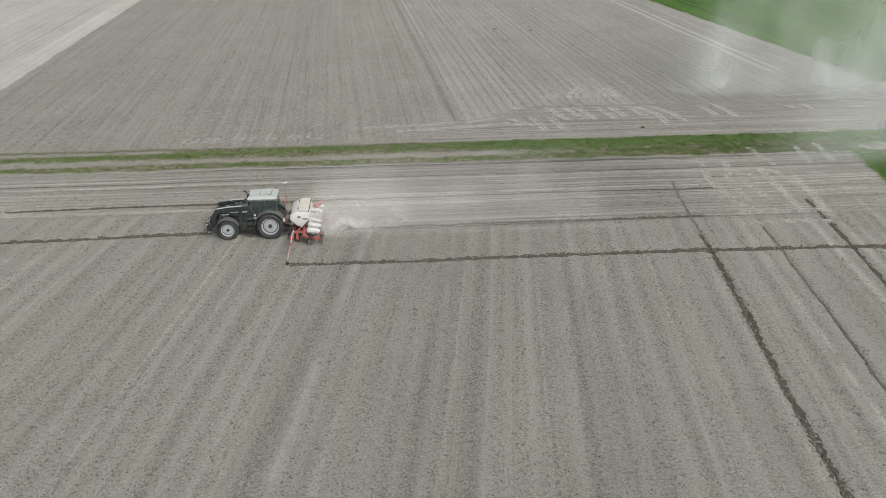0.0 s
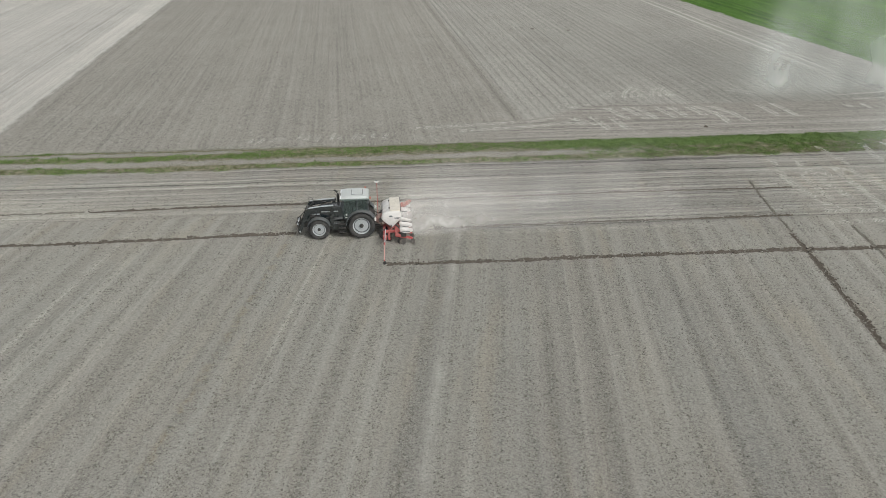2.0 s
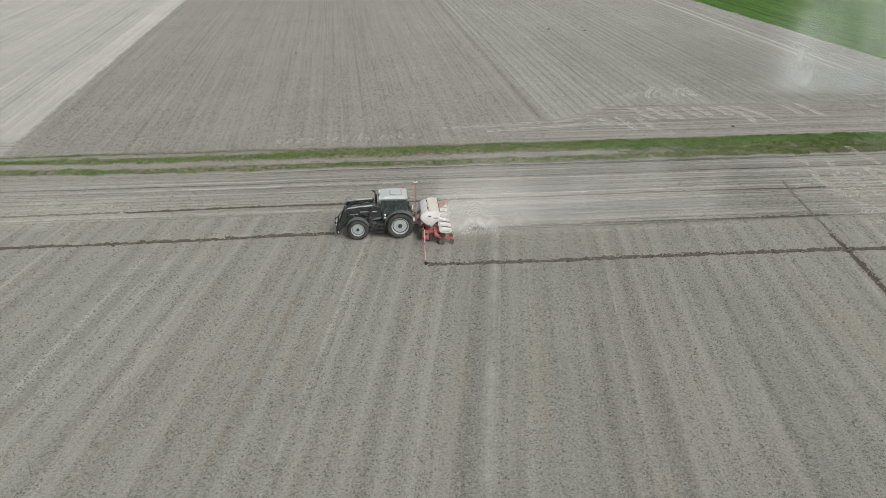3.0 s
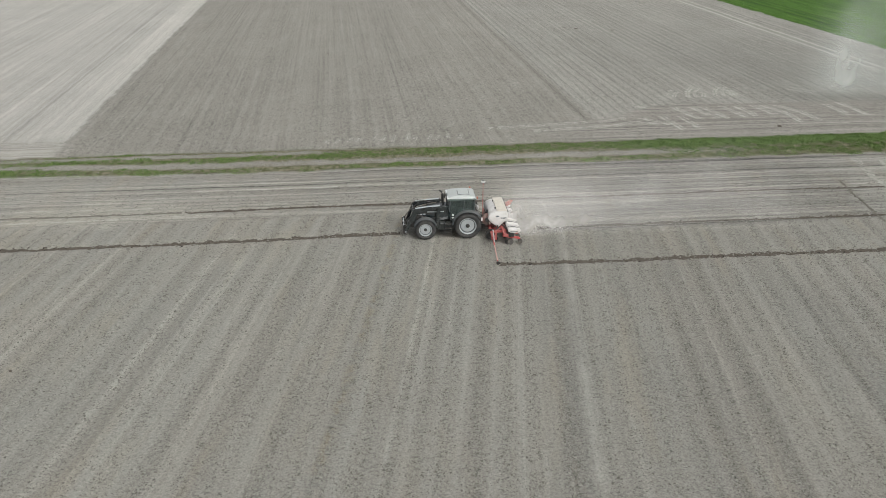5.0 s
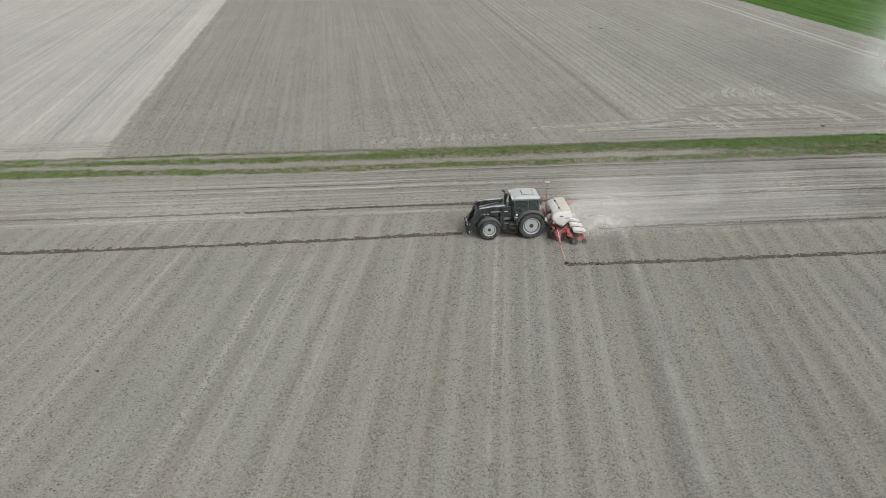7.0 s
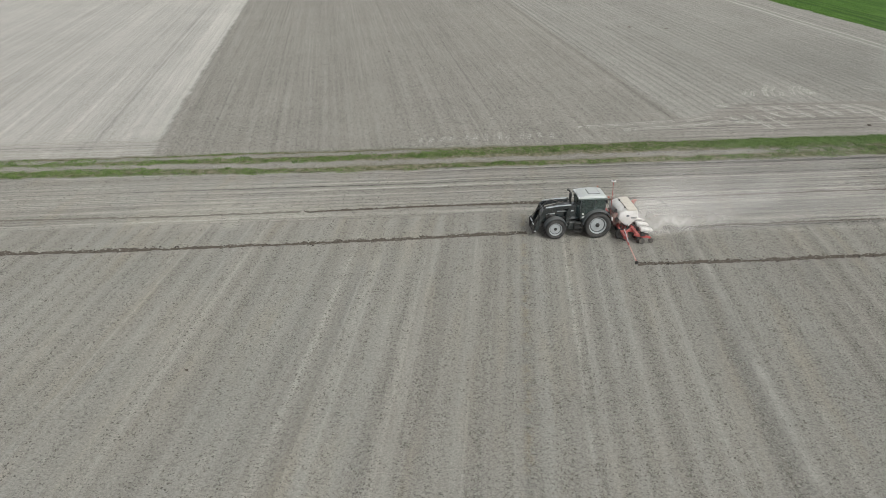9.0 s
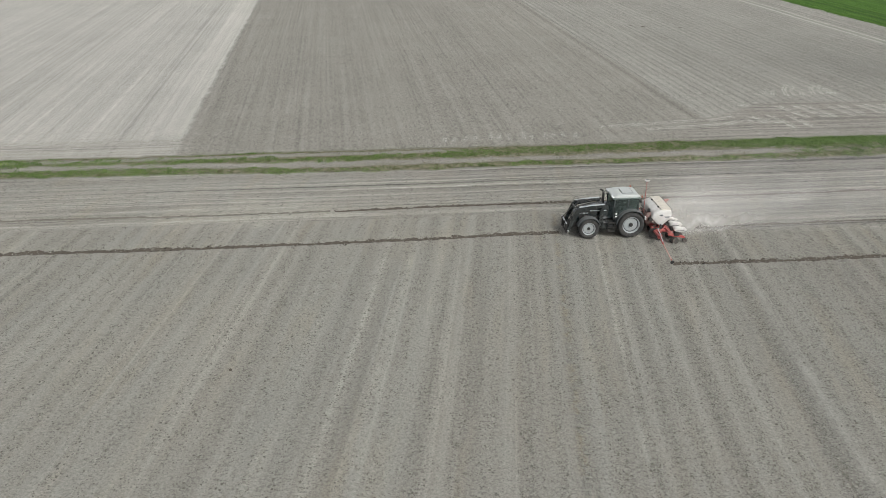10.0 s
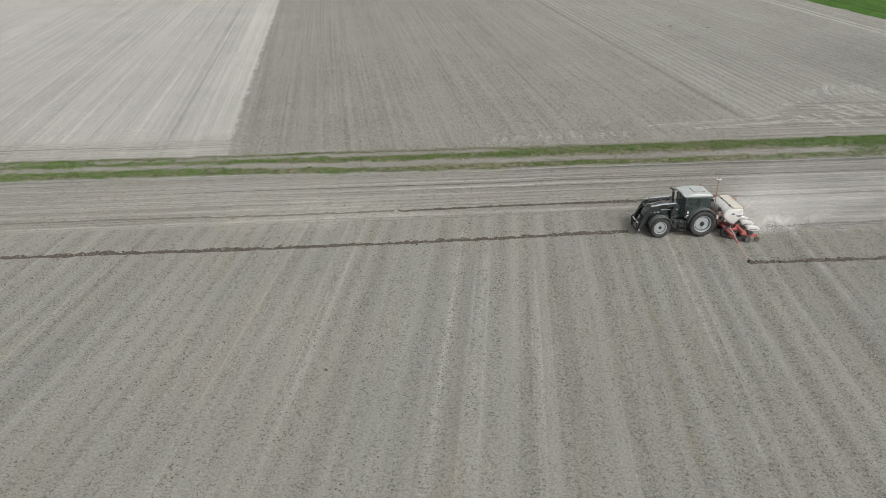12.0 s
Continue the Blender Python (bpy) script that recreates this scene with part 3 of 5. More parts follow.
def strip_grass():
    r = np.random.RandomState(31)
    n = 260000
    u = -78 + 128 * r.rand(n)
    v = 56.8 + 6.0 * r.rand(n)
    x, y = to_xy(u, v)
    rag = 0.35 * value_noise2(x / 1.5, y / 1.2, 32) + 0.15 * value_noise2(x / 0.4, y / 0.4, 33)
    patch = value_noise2(x / 4.5, y / 1.6, 34) + 0.5 * value_noise2(x / 1.2, y / 0.8, 35)
    right = step(u + 6 * value_noise2(x / 9, y / 9, 36), 4, 20)
    # two ragged belts either side of the wheel rut, and a thin row along the far edge
    a0 = np.interp(u, (-44, -35, -27, -20, -8), (57.65, 57.35, 57.0, 57.05, 57.4))
    a1 = np.interp(u, (-44, -35, -27, -20, -8), (59.25, 58.5, 57.85, 58.05, 58.0))
    b0 = np.interp(u, (-45, -35, -27, -15, -8), (59.75, 59.6, 59.35, 59.7, 60.0))
    b1 = np.interp(u, (-45, -36, -27, -22, -16, -8), (61.55, 61.1, 60.45, 60.7, 61.4, 61.8))
    gap = step(value_noise(u / 3.4, 39) + 0.3 * value_noise(u / 0.9, 40), -0.45, -0.1)
    gap = np.where(u < -35, 1.0, gap)
    upper_left = step(v + rag, b0 - 0.1, b0 + 0.2) * (1 - step(v + rag, b1 - 0.15, b1 + 0.2)) * (1.0 + 0.5 * patch)
    lower_left = step(v + rag * 0.7, a0 - 0.1, a0 + 0.15) * (1 - step(v + rag * 0.7, a1 - 0.15, a1 + 0.2)) * gap * np.clip(0.8 + 0.7 * patch, 0, 1)
    thin_row = np.exp(-((v - 62.05 + rag * 0.4) / 0.16) ** 2) * step(-u, 24, 28) * step(value_noise(u / 2.6, 46), -0.2, 0.2)
    upper_left = np.maximum(upper_left, thin_row)
    tuft = value_noise2(x / 0.45, y / 0.5, 47) + 0.6 * value_noise2(x / 1.3, y / 0.9, 48)
    full = step(v + rag * 1.5, 56.9, 57.5) * (1 - step(v + rag * 1.8, 61.9, 62.5))
    green = (1 - right) * np.maximum(upper_left, lower_left) + right * full * (np.clip(0.45 + 0.7 * tuft, 0.05, 0.95) + (0.62 - 0.3 * patch) * step(v + rag * 1.6, 59.4, 60.2))
    length = r.uniform(0.035, 0.085, n) * np.clip(1.0 + 0.4 * patch + 0.9 * tuft, 0.4, 2.2)
    pick = r.rand(n)
    g = pick < np.clip(green * 1.15, 0, 1) * np.clip(0.95 + 0.4 * tuft, 0.4, 1)
    z = height(x, y)
    ob = blades("verge_grass", x[g], y[g], z[g], length[g], r.uniform(0.025, 0.055, g.sum()), M_GRASS, 37, 1.4)
    tagged(ob, "green grass growing along the field track", "grass", kind="stuff")
    dry = np.clip(0.12 + 0.4 * right * (tuft > -0.1) + 0.35 * (1 - green) * full * (0.4 + right) + 0.25 * patch, 0, 0.6) * full * step(v + rag, a0 - 0.1, a0 + 0.1)
    d = (~g) & (r.rand(n) < dry)
    ob = blades("dry_grass", x[d], y[d], z[d], length[d] * 0.8, r.uniform(0.01, 0.02, d.sum()), M_STRAW, 38, 1.1)
    tagged(ob, "bleached dry grass on the field track", "grass", kind="stuff")


def crop_grass():
    r = np.random.RandomState(41)
    n = 55000
    y = 58 + 130 * r.rand(n) ** 0.8
    x = 50.1 - 0.14 * (y - 85.1) + 45 * r.rand(n) ** 1.5
    k = y > 67.5
    x, y = x[k], y[k]
    x += 0.4 * value_noise(y / 2, 42)
    ob = blades("young_crop", x, y, np.zeros(len(x)), r.uniform(0.08, 0.16, len(x)), r.uniform(0.04, 0.08, len(x)), M_CROP, 43)
    tagged(ob, "dense young green crop in the far field", "crop", kind="stuff")
    n = 30000
    y = 49 + 15 * r.rand(n)
    x = 33.1 + 0.15 * (y - 52.9) + 14 * r.rand(n) + 0.5 * value_noise(y / 0.7, 44)
    u, v = to_uv(x, y)
    k = ((u - 42.6) / 3.0) ** 2 + ((v - 58.0) / 0.8) ** 2 > 0.8 + 0.4 * r.rand(n)
    x, y = x[k], y[k]
    n = len(x)
    ob = blades("corner_grass", x, y, height(x, y), r.uniform(0.05, 0.14, n), r.uniform(0.02, 0.045, n), M_GRASS, 45)
    tagged(ob, "green grass at the corner of the field", "grass", kind="stuff")


def track_stones():
    """Pale gravel lying in the worn wheel rut of the track."""
    r = np.random.RandomState(71)
    n = 16000
    u = -78 + 100 * r.rand(n)
    v = np.where(r.rand(n) < 0.75, np.interp(u, RUT_U, RUT_V) + r.normal(0, 0.8, n) * np.interp(u, RUT_U, RUT_W), 61.25 + r.normal(0, 0.2, n))
    x, y = to_xy(u, v)
    keep = ((v < 60.9) | (u < -16)) & (r.rand(n) < 1 - step(u, 4, 20)) & (r.rand(n) < 0.6 + 0.5 * value_noise2(x / 2.5, y / 1.5, 72))
    x, y = x[keep], y[keep]
    size = 0.02 + 0.016 * r.gamma(1.2, 1, len(x))
    ob = lumps("track_stones", x, y, height(x, y) + 0.01, np.clip(size, 0.02, 0.09), M_STONE, 73)
    tagged(ob, "pale loose stones in the wheel rut of the track", "stones", kind="stuff")


strip_grass()
track_stones()
crop_grass()


# ---- tyre prints ----
def tread_print(pts, width, seed, pitch=0.26, worn=0.15, soil=None, bold=1.0, sweep=0.4):
    """Pale chevron bars pressed by a tyre's lugs along a line."""
    r = np.random.RandomState(seed)
    pts = np.array(pts, float)
    seg = np.hypot(*np.diff(pts, axis=0).T)
    along = np.concatenate([[0], np.cumsum(seg)])
    d = np.arange(0, along[-1], pitch / 2)
    x, y = np.interp(d, along, pts[:, 0]), np.interp(d, along, pts[:, 1])
    tx, ty = np.gradient(x), np.gradient(y)
    ln = np.hypot(tx, ty)
    tx, ty = tx / ln, ty / ln
    nx, ny = -ty, tx
    verts, faces = [], []
    for i in range(len(d)):
        if r.rand() < worn:
            continue
        side = 1 if i % 2 else -1
        w0, w1 = 0.03 + 0.05 * width * (sweep < 0.3), width / 2 * r.uniform(0.8, 1.1)
        half = pitch * r.uniform(0.10, 0.18) * bold
        out = []
        for w, back in ((w0, 0), (w1, width * sweep)):
            for e in (-half, half):
                cx = x[i] + nx[i] * side * w + tx[i] * (e - back) + r.uniform(-0.02, 0.02)
                cy = y[i] + ny[i] * side * w + ty[i] * (e - back) + r.uniform(-0.02, 0.02)
                out.append((cx, cy))
        out = np.array(out)
        z = height(out[:, 0], out[:, 1]).max() + 0.008
        b = len(verts)
        for cx, cy in out:
            verts.append((cx, cy, z))
        mid = out.mean(0)
        for cx, cy in out:
            verts.append((cx + (cx - mid[0]) * 0.2, cy + (cy - mid[1]) * 0.2, z - 0.03))
        faces += [(b, b + 1, b + 3, b + 2), (b, b + 4, b + 5, b + 1), (b + 1, b + 5, b + 7, b + 3), (b + 3, b + 7, b + 6, b + 2), (b + 2, b + 6, b + 4, b)]
    ob = arrays_mesh("tyre_print", np.array(verts), np.array(faces), soil or M_PALE)
    return tagged(ob, "pale chevron tyre print pressed into dry soil", "tyre print", "tyre prints", "stuff")


PRINTS = (
    ((10.1, 74.0), (11.6, 69.9)), ((11.9, 74.0), (13.3, 70.1)), ((13.1, 74.2), (14.3, 70.1)), ((15.0, 74.4), (16.3, 70.6)),
    ((16.6, 74.4), (17.4, 70.9)), ((18.4, 74.7), (19.3, 71.3)), ((19.4, 74.8), (20.7, 71.7), (20.8, 68.7)), ((20.8, 74.8), (22.2, 72.3), (22.7, 69.3)),
    ((25.9, 75.2), (26.5, 71.0)), ((27.6, 76.0), (28.4, 71.0)), ((8.1, 70.5), (9.0, 66.2)), ((9.9, 70.7), (10.8, 66.6)),
    ((-8.8, 66.9), (-2.7, 68.1), (1.3, 69.0)), ((1.7, 68.8), (4.6, 70.3)), ((-4.7, 66.1), (2.6, 67.5)), ((2.8, 67.6), (4.5, 68.7), (7.3, 68.4)),
    ((6.0, 70.2), (8.5, 67.8)), ((6.6, 74.5), (7.4, 74.0)),
)
for i, line in enumerate(PRINTS):
    tread_print(line, 0.74, 300 + i, 0.25, 0.1, None, 1.5, 0.28)
ARCS = (
    ((10.4, 78.7), (11.2, 80.4), (11.9, 81.2)),
    ((11.3, 78.4), (11.8, 79.9), (12.2, 80.4)),
    ((12.7, 78.2), (13.3, 80.6), (14.5, 83.0)),
    ((13.5, 78.2), (14.0, 80.4), (15.1, 82.4)),
    ((14.4, 78.4), (14.9, 79.9)),
    ((15.9, 79.1), (16.4, 81.1), (17.3, 82.7)),
    ((16.8, 79.1), (17.2, 81.1), (18.2, 82.9)),
    ((17.5, 79.1), (18.1, 80.4), (18.1, 81.6)),
    ((18.0, 79.1), (18.4, 80.1)),
    ((24.9, 82.5), (26.1, 81.7), (27.5, 80.5)),
    ((24.7, 81.5), (25.8, 80.7), (26.7, 79.9)),
)
for i, line in enumerate(ARCS):
    tread_print(line, 0.5 if i % 3 else 0.34, 330 + i, 0.24, 0.05, None, 1.7, 0.15)
PRINTS_TURN = (
    ((20.5, 57.6), (20.0, 54.2), (20.1, 51.5), (20.7, 48.8), (21.6, 47.1)),
    ((22.6, 57.6), (21.6, 54.0), (21.4, 51.1), (21.6, 48.9)),
    ((22.6, 55.9), (22.6, 52.3), (23.2, 49.6)),
    ((24.8, 56.2), (24.6, 52.9), (24.7, 51.1), (24.6, 48.7)),
    ((25.8, 56.0), (26.3, 52.7), (26.6, 51.1), (26.3, 48.5), (26.2, 46.5)),
    ((23.3, 55.1), (23.9, 54.2)),
    ((24.8, 56.2), (25.8, 55.5)),
    ((27.7, 53.0), (32.9, 54.0)),
    ((26.9, 51.3), (31.9, 52.2)),
    ((29.8, 61.7), (29.5, 57.6)),
    ((31.9, 62.2), (31.5, 57.6)),
    ((30.8, 55.8), (31.6, 54.9)),
    ((28.7, 55.3), (29.5, 54.7)),
    ((20.1, 47.3), (23.2, 47.6), (26.5, 47.9)),
    ((19.7, 45.3), (22.5, 45.8), (26.0, 45.8)),
    ((25.7, 61.0), (26.5, 56.9)),
)
for i, line in enumerate(PRINTS_TURN):
    tread_print(line, 0.6, 340 + i, 0.24, 0.2, M_SCUFF, 1.35)


# wheel tracks either side of the furrows that were driven already
TRACKS = (
    ((-62, 48.5), (-35, 48.4), (-29, 48.34), (-21, 48.6), (-17, 48.8), (-11, 48.6), (2, 48.8), (19, 48.75)),
    ((-62, 50.7), (-41, 50.6), (-28, 50.25), (-22, 50.6), (-18, 51.0), (-10, 50.7), (3, 50.4), (20, 50.6)),
    ((-8.5, 45.65), (1, 45.65), (9, 45.66), (17, 45.5)),
    ((-8.5, 43.7), (1, 43.67), (9, 43.7), (16, 43.64)),
    ((-62, 54.3), (-42, 54.0), (-34, 53.6), (-26, 53.4), (-17.5, 53.8), (-9, 53.7), (4, 53.8), (22, 53.7)),
)
for i, line in enumerate(TRACKS):
    tread_print([to_xy(*q) for q in line], 0.32 if i < 4 else 0.26, 400 + i, 0.17, 0.12, M_TRACK)


# where the tyre lines of the far field swing round along its headland
SWING = (
    ((40.4, 103.0), (41.8, 96.7), (43.1, 91.6), (44.3, 89.0), (44.3, 85.5), (43.3, 82.7), (41.2, 80.9), (35.4, 79.6)),
    ((43.3, 101.7), (44.3, 96.7), (45.5, 91.6), (46.5, 87.0), (45.9, 83.6), (43.8, 80.5), (41.3, 78.8), (37.0, 78.0)),
    ((41.3, 77.2), (45.6, 78.2)),
    ((41.4, 75.3), (43.6, 75.3)),
    ((34.9, 75.4), (35.4, 74.5)),
    ((36.9, 76.0), (36.9, 74.1)),
)
for i, line in enumerate(SWING):
    tread_print(line, 0.55, 360 + i, 0.2, 0.05)
# prints where machines turned over the corner of the pale field
for i, line in enumerate((((-55.9, 60.1), (-53.0, 64.1)), ((-58.5, 60.6), (-55.0, 63.3), (-50.0, 65.2)), ((-68.8, 64.0), (-60.0, 64.6), (-53.3, 65.0)), ((-66.2, 61.5), (-56.0, 61.6), (-46.7, 62.3)))):
    tread_print(line, 0.5, 365 + i, 0.24, 0.2, M_SCUFF)
for i in range(13):
    x = -23.5 + 1.0 * i + random.uniform(-0.3, 0.3)
    y = 62.2 + 0.13 * (x + 23.5)
    tread_print(((x, y + random.uniform(-0.2, 0.2)), (x + random.uniform(-0.3, 0.4), y + random.uniform(1.0, 2.4))), 0.35, 380 + i, 0.3)


# ---- single lumps ----
def soil_lump(x, y, size, label, seed):
    """A knobbly heap of one colour with a broken outline."""
    bm = bmesh.new()
    bmesh.ops.create_icosphere(bm, subdivisions=3, radius=1.0)
    for v in bm.verts:
        k = 1 + 0.45 * noise.noise(v.co * 1.7 + Vector((seed, 0, 0))) + 0.2 * noise.noise(v.co * 5)
        v.co = Vector((v.co.x * size[0], v.co.y * size[1], v.co.z * size[2])) * k
    me = bpy.data.meshes.new("soil_lump")
    bm.to_mesh(me)
    bm.free()
    me.materials.append(M_MOIST)
    ob = new("soil_lump", me)
    z = float(height(np.array([x]), np.array([y]))[0])
    ob.matrix_world = pose(x, y, z + size[2] * 0.3, 0, 0, seed * 40)
    tagged(ob, label, "soil lump", "soil lumps")


for i, (x, y, size) in enumerate(((7.3, 121.5, (0.3, 0.35, 0.07)), (5.6, 122.4, (0.16, 0.25, 0.05)), (12.8, 120.3, (0.28, 0.3, 0.06)), (-32.64, 28.15, (0.10, 0.07, 0.045)), (18.1, 67.4, (0.17, 0.15, 0.1)), (-29.3, 102.2, (0.14, 0.2, 0.05)))):
    soil_lump(x, y, size, "dark lump of soil lying on the tilled field", i)


# ---- dust ----
def veil_material(name, build, white):
    """Hanging dust: lets most light through, scatters the rest."""
    m, t, b = blank(name)
    x, y, z = place_of(t)
    u, v = x * CA + y * SA, y * CA - x * SA
    thick = build(t, u, v, z).op("MAXIMUM", 0.0).op("MINIMUM", 0.9)
    t.nodes.remove(b)
    clear = t.nodes.new("ShaderNodeBsdfTransparent")
    front, back = t.nodes.new("ShaderNodeBsdfDiffuse"), t.nodes.new("ShaderNodeBsdfTranslucent")
    for n in (front, back):
        n.inputs["Color"].default_value = (*white, 1)
    both, out = t.nodes.new("ShaderNodeMixShader"), t.nodes.new("ShaderNodeMixShader")
    both.inputs[0].default_value = 0.142
    t.links.new(front.outputs[0], both.inputs[1])
    t.links.new(back.outputs[0], both.inputs[2])
    t.links.new(thick.sock, out.inputs[0])
    t.links.new(clear.outputs[0], out.inputs[1])
    t.links.new(both.outputs[0], out.inputs[2])
    t.links.new(out.outputs[0], t.nodes["Material Output"].inputs[0])
    return m


def bell(ex, at, half):
    """A soft hump of a coordinate."""
    q = (ex - at) / half
    return (q * q * -1.0).op("EXPONENT")


def drill_dust(t, u, v, z):
    d = (u + 3.9).op("MAXIMUM", 0.0)
    warp = noise_of(t, u * 0.5, v * 0.5, z * 0.4, 1, 3, 0.55) - 0.5
    wisp = noise_of(t, u * 0.34 - z * 0.12 + warp * 0.9, v * 0.6, z * 0.17 + warp * 0.5, 1, 4, 0.58).ramp(0.36, 0.7)
    puff = noise_of(t, u * 0.75 + warp * 1.2, v, z * 0.8 + warp, 1, 4, 0.55).ramp(0.3, 0.7)
    dense = (d * -0.26).op("EXPONENT") * 1.3 * (z / -1.15).op("EXPONENT") * (puff * 0.55 + 0.5) * v.ramp(45.4, 47.0, 1.0, 0.45)
    tall = d * 0.1 + 1.6
    thin = d.ramp(0.0, 3.0) * (d * -0.045).op("EXPONENT") * 0.4 * (z / tall * -1.0).op("EXPONENT") * (wisp * 0.75 + 0.25)
    return (dense + thin) * (u + 3.9 + warp * 2.0 - z * 0.3).ramp(-2.2, -0.2) * (z + warp * 1.0).ramp(-0.3, 1.0) * (z + warp * 1.5).ramp(3.0, 5.6).flip() * u.ramp(9.0, 19.5).flip()


def headland_dust(t, u, v, z):
    warp = noise_of(t, u * 0.2, v * 0.2, z * 0.14, 1, 2, 0.5) - 0.5
    n = noise_of(t, u * 0.13 + warp * 0.4, v * 0.3, z * 0.05 + warp * 0.2, 1, 3, 0.5).ramp(0.18, 0.82)
    m = noise_of(t, u * 0.4 + warp * 0.8, v * 0.3, z * 0.2 + warp * 0.5, 1, 3, 0.5).ramp(0.2, 0.8)
    column = bell(u + warp * 3.0 + z * 0.12, 34.8, 3.0) * bell(z, 3.0, 4.6) * 0.42
    upper = bell(u + warp * 5.0, 35.5, 2.6) * z.ramp(3.0, 8.0) * 0.17
    far_off = v.ramp(62.0, 68.0)
    broad = (u + warp * 5.0).ramp(34.0, 42.0) * z.ramp(26.0, 40.0).flip() * 0.5 * far_off
    low = (u + warp * 4.0).ramp(27.0, 37.0) * (z + warp * 4.0).ramp(3.0, 12.0).flip() * 0.36 * far_off.flip()
    return ((column + upper) * far_off * (m * 0.65 + 0.4) + (broad + low) * (n * 0.75 + 0.25)) * (z + warp * 1.5).ramp(-0.2, 2.0) * u.ramp(66.0, 80.0).flip()


def veils(name, material, u0, u1, vs, z1, lean, label, seed):
    """Upright wavy sheets of drifting dust, one behind another."""
    us = np.linspace(u0, u1, 70)
    zs = np.linspace(0.0, z1, 16)
    for k, v0 in enumerate(vs):
        uu, zz = np.meshgrid(us, zs)
        vv = v0 + 0.5 * value_noise2(uu / 3 + 9 * k, zz / 2, seed) + lean * zz
        x, y = to_xy(uu, vv)
        n, m = uu.shape
        i = np.arange((n - 1) * (m - 1))
        i = i + i // (m - 1)
        ob = arrays_mesh(name, np.stack([x, y, zz + 0.03], 2).reshape(-1, 3), np.stack([i, i + 1, i + m + 1, i + m], 1), material)
        for f in ob.data.polygons:
            f.use_smooth = True
        tagged(ob, label, "dust", name.replace("_", " "), "stuff")


DUST, HAZE = (0.84, 0.82, 0.79), (0.70, 0.74, 0.71)
veils("dust_plume", veil_material("drill_dust", drill_dust, DUST), -6.0, 20.0, (43.9, 46.4), 6.0, 0.35, "pale dust plume trailing behind the seed drill", 51)
veils("dust_cloud", veil_material("headland_dust", headland_dust, HAZE), 24.0, 82.0, (52.0, 73.0), 40.0, 0.1, "thin pale dust cloud drifting over the far headland", 61)


# ---- shapes for the machines ----
def box(bm, x0, x1, y0, y1, z0, z1, bevel=0.0, seg=2):
    vs = [bm.verts.new((x, y, z)) for x in (x0, x1) for y in (y0, y1) for z in (z0, z1)]
    fs = [bm.faces.new([vs[i] for i in f]) for f in ((0, 1, 3, 2), (4, 6, 7, 5), (0, 4, 5, 1), (2, 3, 7, 6), (0, 2, 6, 4), (1, 5, 7, 3))]
    if bevel:
        es = list({e for f in fs for e in f.edges})
        bmesh.ops.bevel(bm, geom=es, offset=bevel, segments=seg, affect="EDGES", profile=0.5)
    return bm


def prism(bm, side, y0, y1, bevel=0.0, seg=2, taper=0.0):
    """A side view (x, z) drawn out across the machine; taper narrows the higher points."""
    zs = [p[1] for p in side]
    lo, hi = min(zs), max(zs)

    def at(y, z):
        m = (y0 + y1) / 2
        return m + (y - m) * (1 - taper * (z - lo) / (hi - lo))

    a = [bm.verts.new((x, at(y0, z), z)) for x, z in side]
    b = [bm.verts.new((x, at(y1, z), z)) for x, z in side]
    fs = [bm.faces.new(a), bm.faces.new(b[::-1])]
    for i in range(len(side)):
        j = (i + 1) % len(side)
        fs.append(bm.faces.new((a[j], a[i], b[i], b[j])))
    if bevel:
        es = list({e for f in fs for e in f.edges})
        bmesh.ops.bevel(bm, geom=es, offset=bevel, segments=seg, affect="EDGES", profile=0.5)
    bmesh.ops.recalc_face_normals(bm, faces=bm.faces)
    return bm


def tube(bm, pts, radius, n=10):
    pts = [Vector(p) for p in pts]
    rings = []
    for i, p in enumerate(pts):
        t = (pts[min(i + 1, len(pts) - 1)] - pts[max(i - 1, 0)]).normalized()
        side = t.cross(Vector((0, 0, 1)))
        if side.length < 0.05:
            side = t.cross(Vector((1, 0, 0)))
        side.normalize()
        up = side.cross(t)
        r = radius[i] if isinstance(radius, (list, tuple)) else radius
        rings.append([bm.verts.new(p + side * math.cos(2 * math.pi * k / n) * r + up * math.sin(2 * math.pi * k / n) * r) for k in range(n)])
    for a, b in zip(rings, rings[1:]):
        for k in range(n):
            bm.faces.new((a[k], a[(k + 1) % n], b[(k + 1) % n], b[k]))
    bm.faces.new(rings[0][::-1])
    bm.faces.new(rings[-1])
    bmesh.ops.recalc_face_normals(bm, faces=bm.faces)
    return bm


def lathe(bm, outline, centre, n=40):
    """A closed outline (radius, y) turned round an axle along y."""
    cx, cy, cz = centre
    rings = [[bm.verts.new((cx + r * math.cos(2 * math.pi * k / n), cy + y, cz + r * math.sin(2 * math.pi * k / n))) for k in range(n)] for r, y in outline]
    for i in range(len(rings)):
        a, b = rings[i], rings[(i + 1) % len(rings)]
        for k in range(n):
            bm.faces.new((a[k], a[(k + 1) % n], b[(k + 1) % n], b[k]))
    bmesh.ops.recalc_face_normals(bm, faces=bm.faces)
    return bm


def B():
    return bmesh.new()


def disc_outline(r, half):
    return ((0.004, -half), (r * 0.96, -half), (r, -half * 0.6), (r, half * 0.6), (r * 0.96, half), (0.004, half))


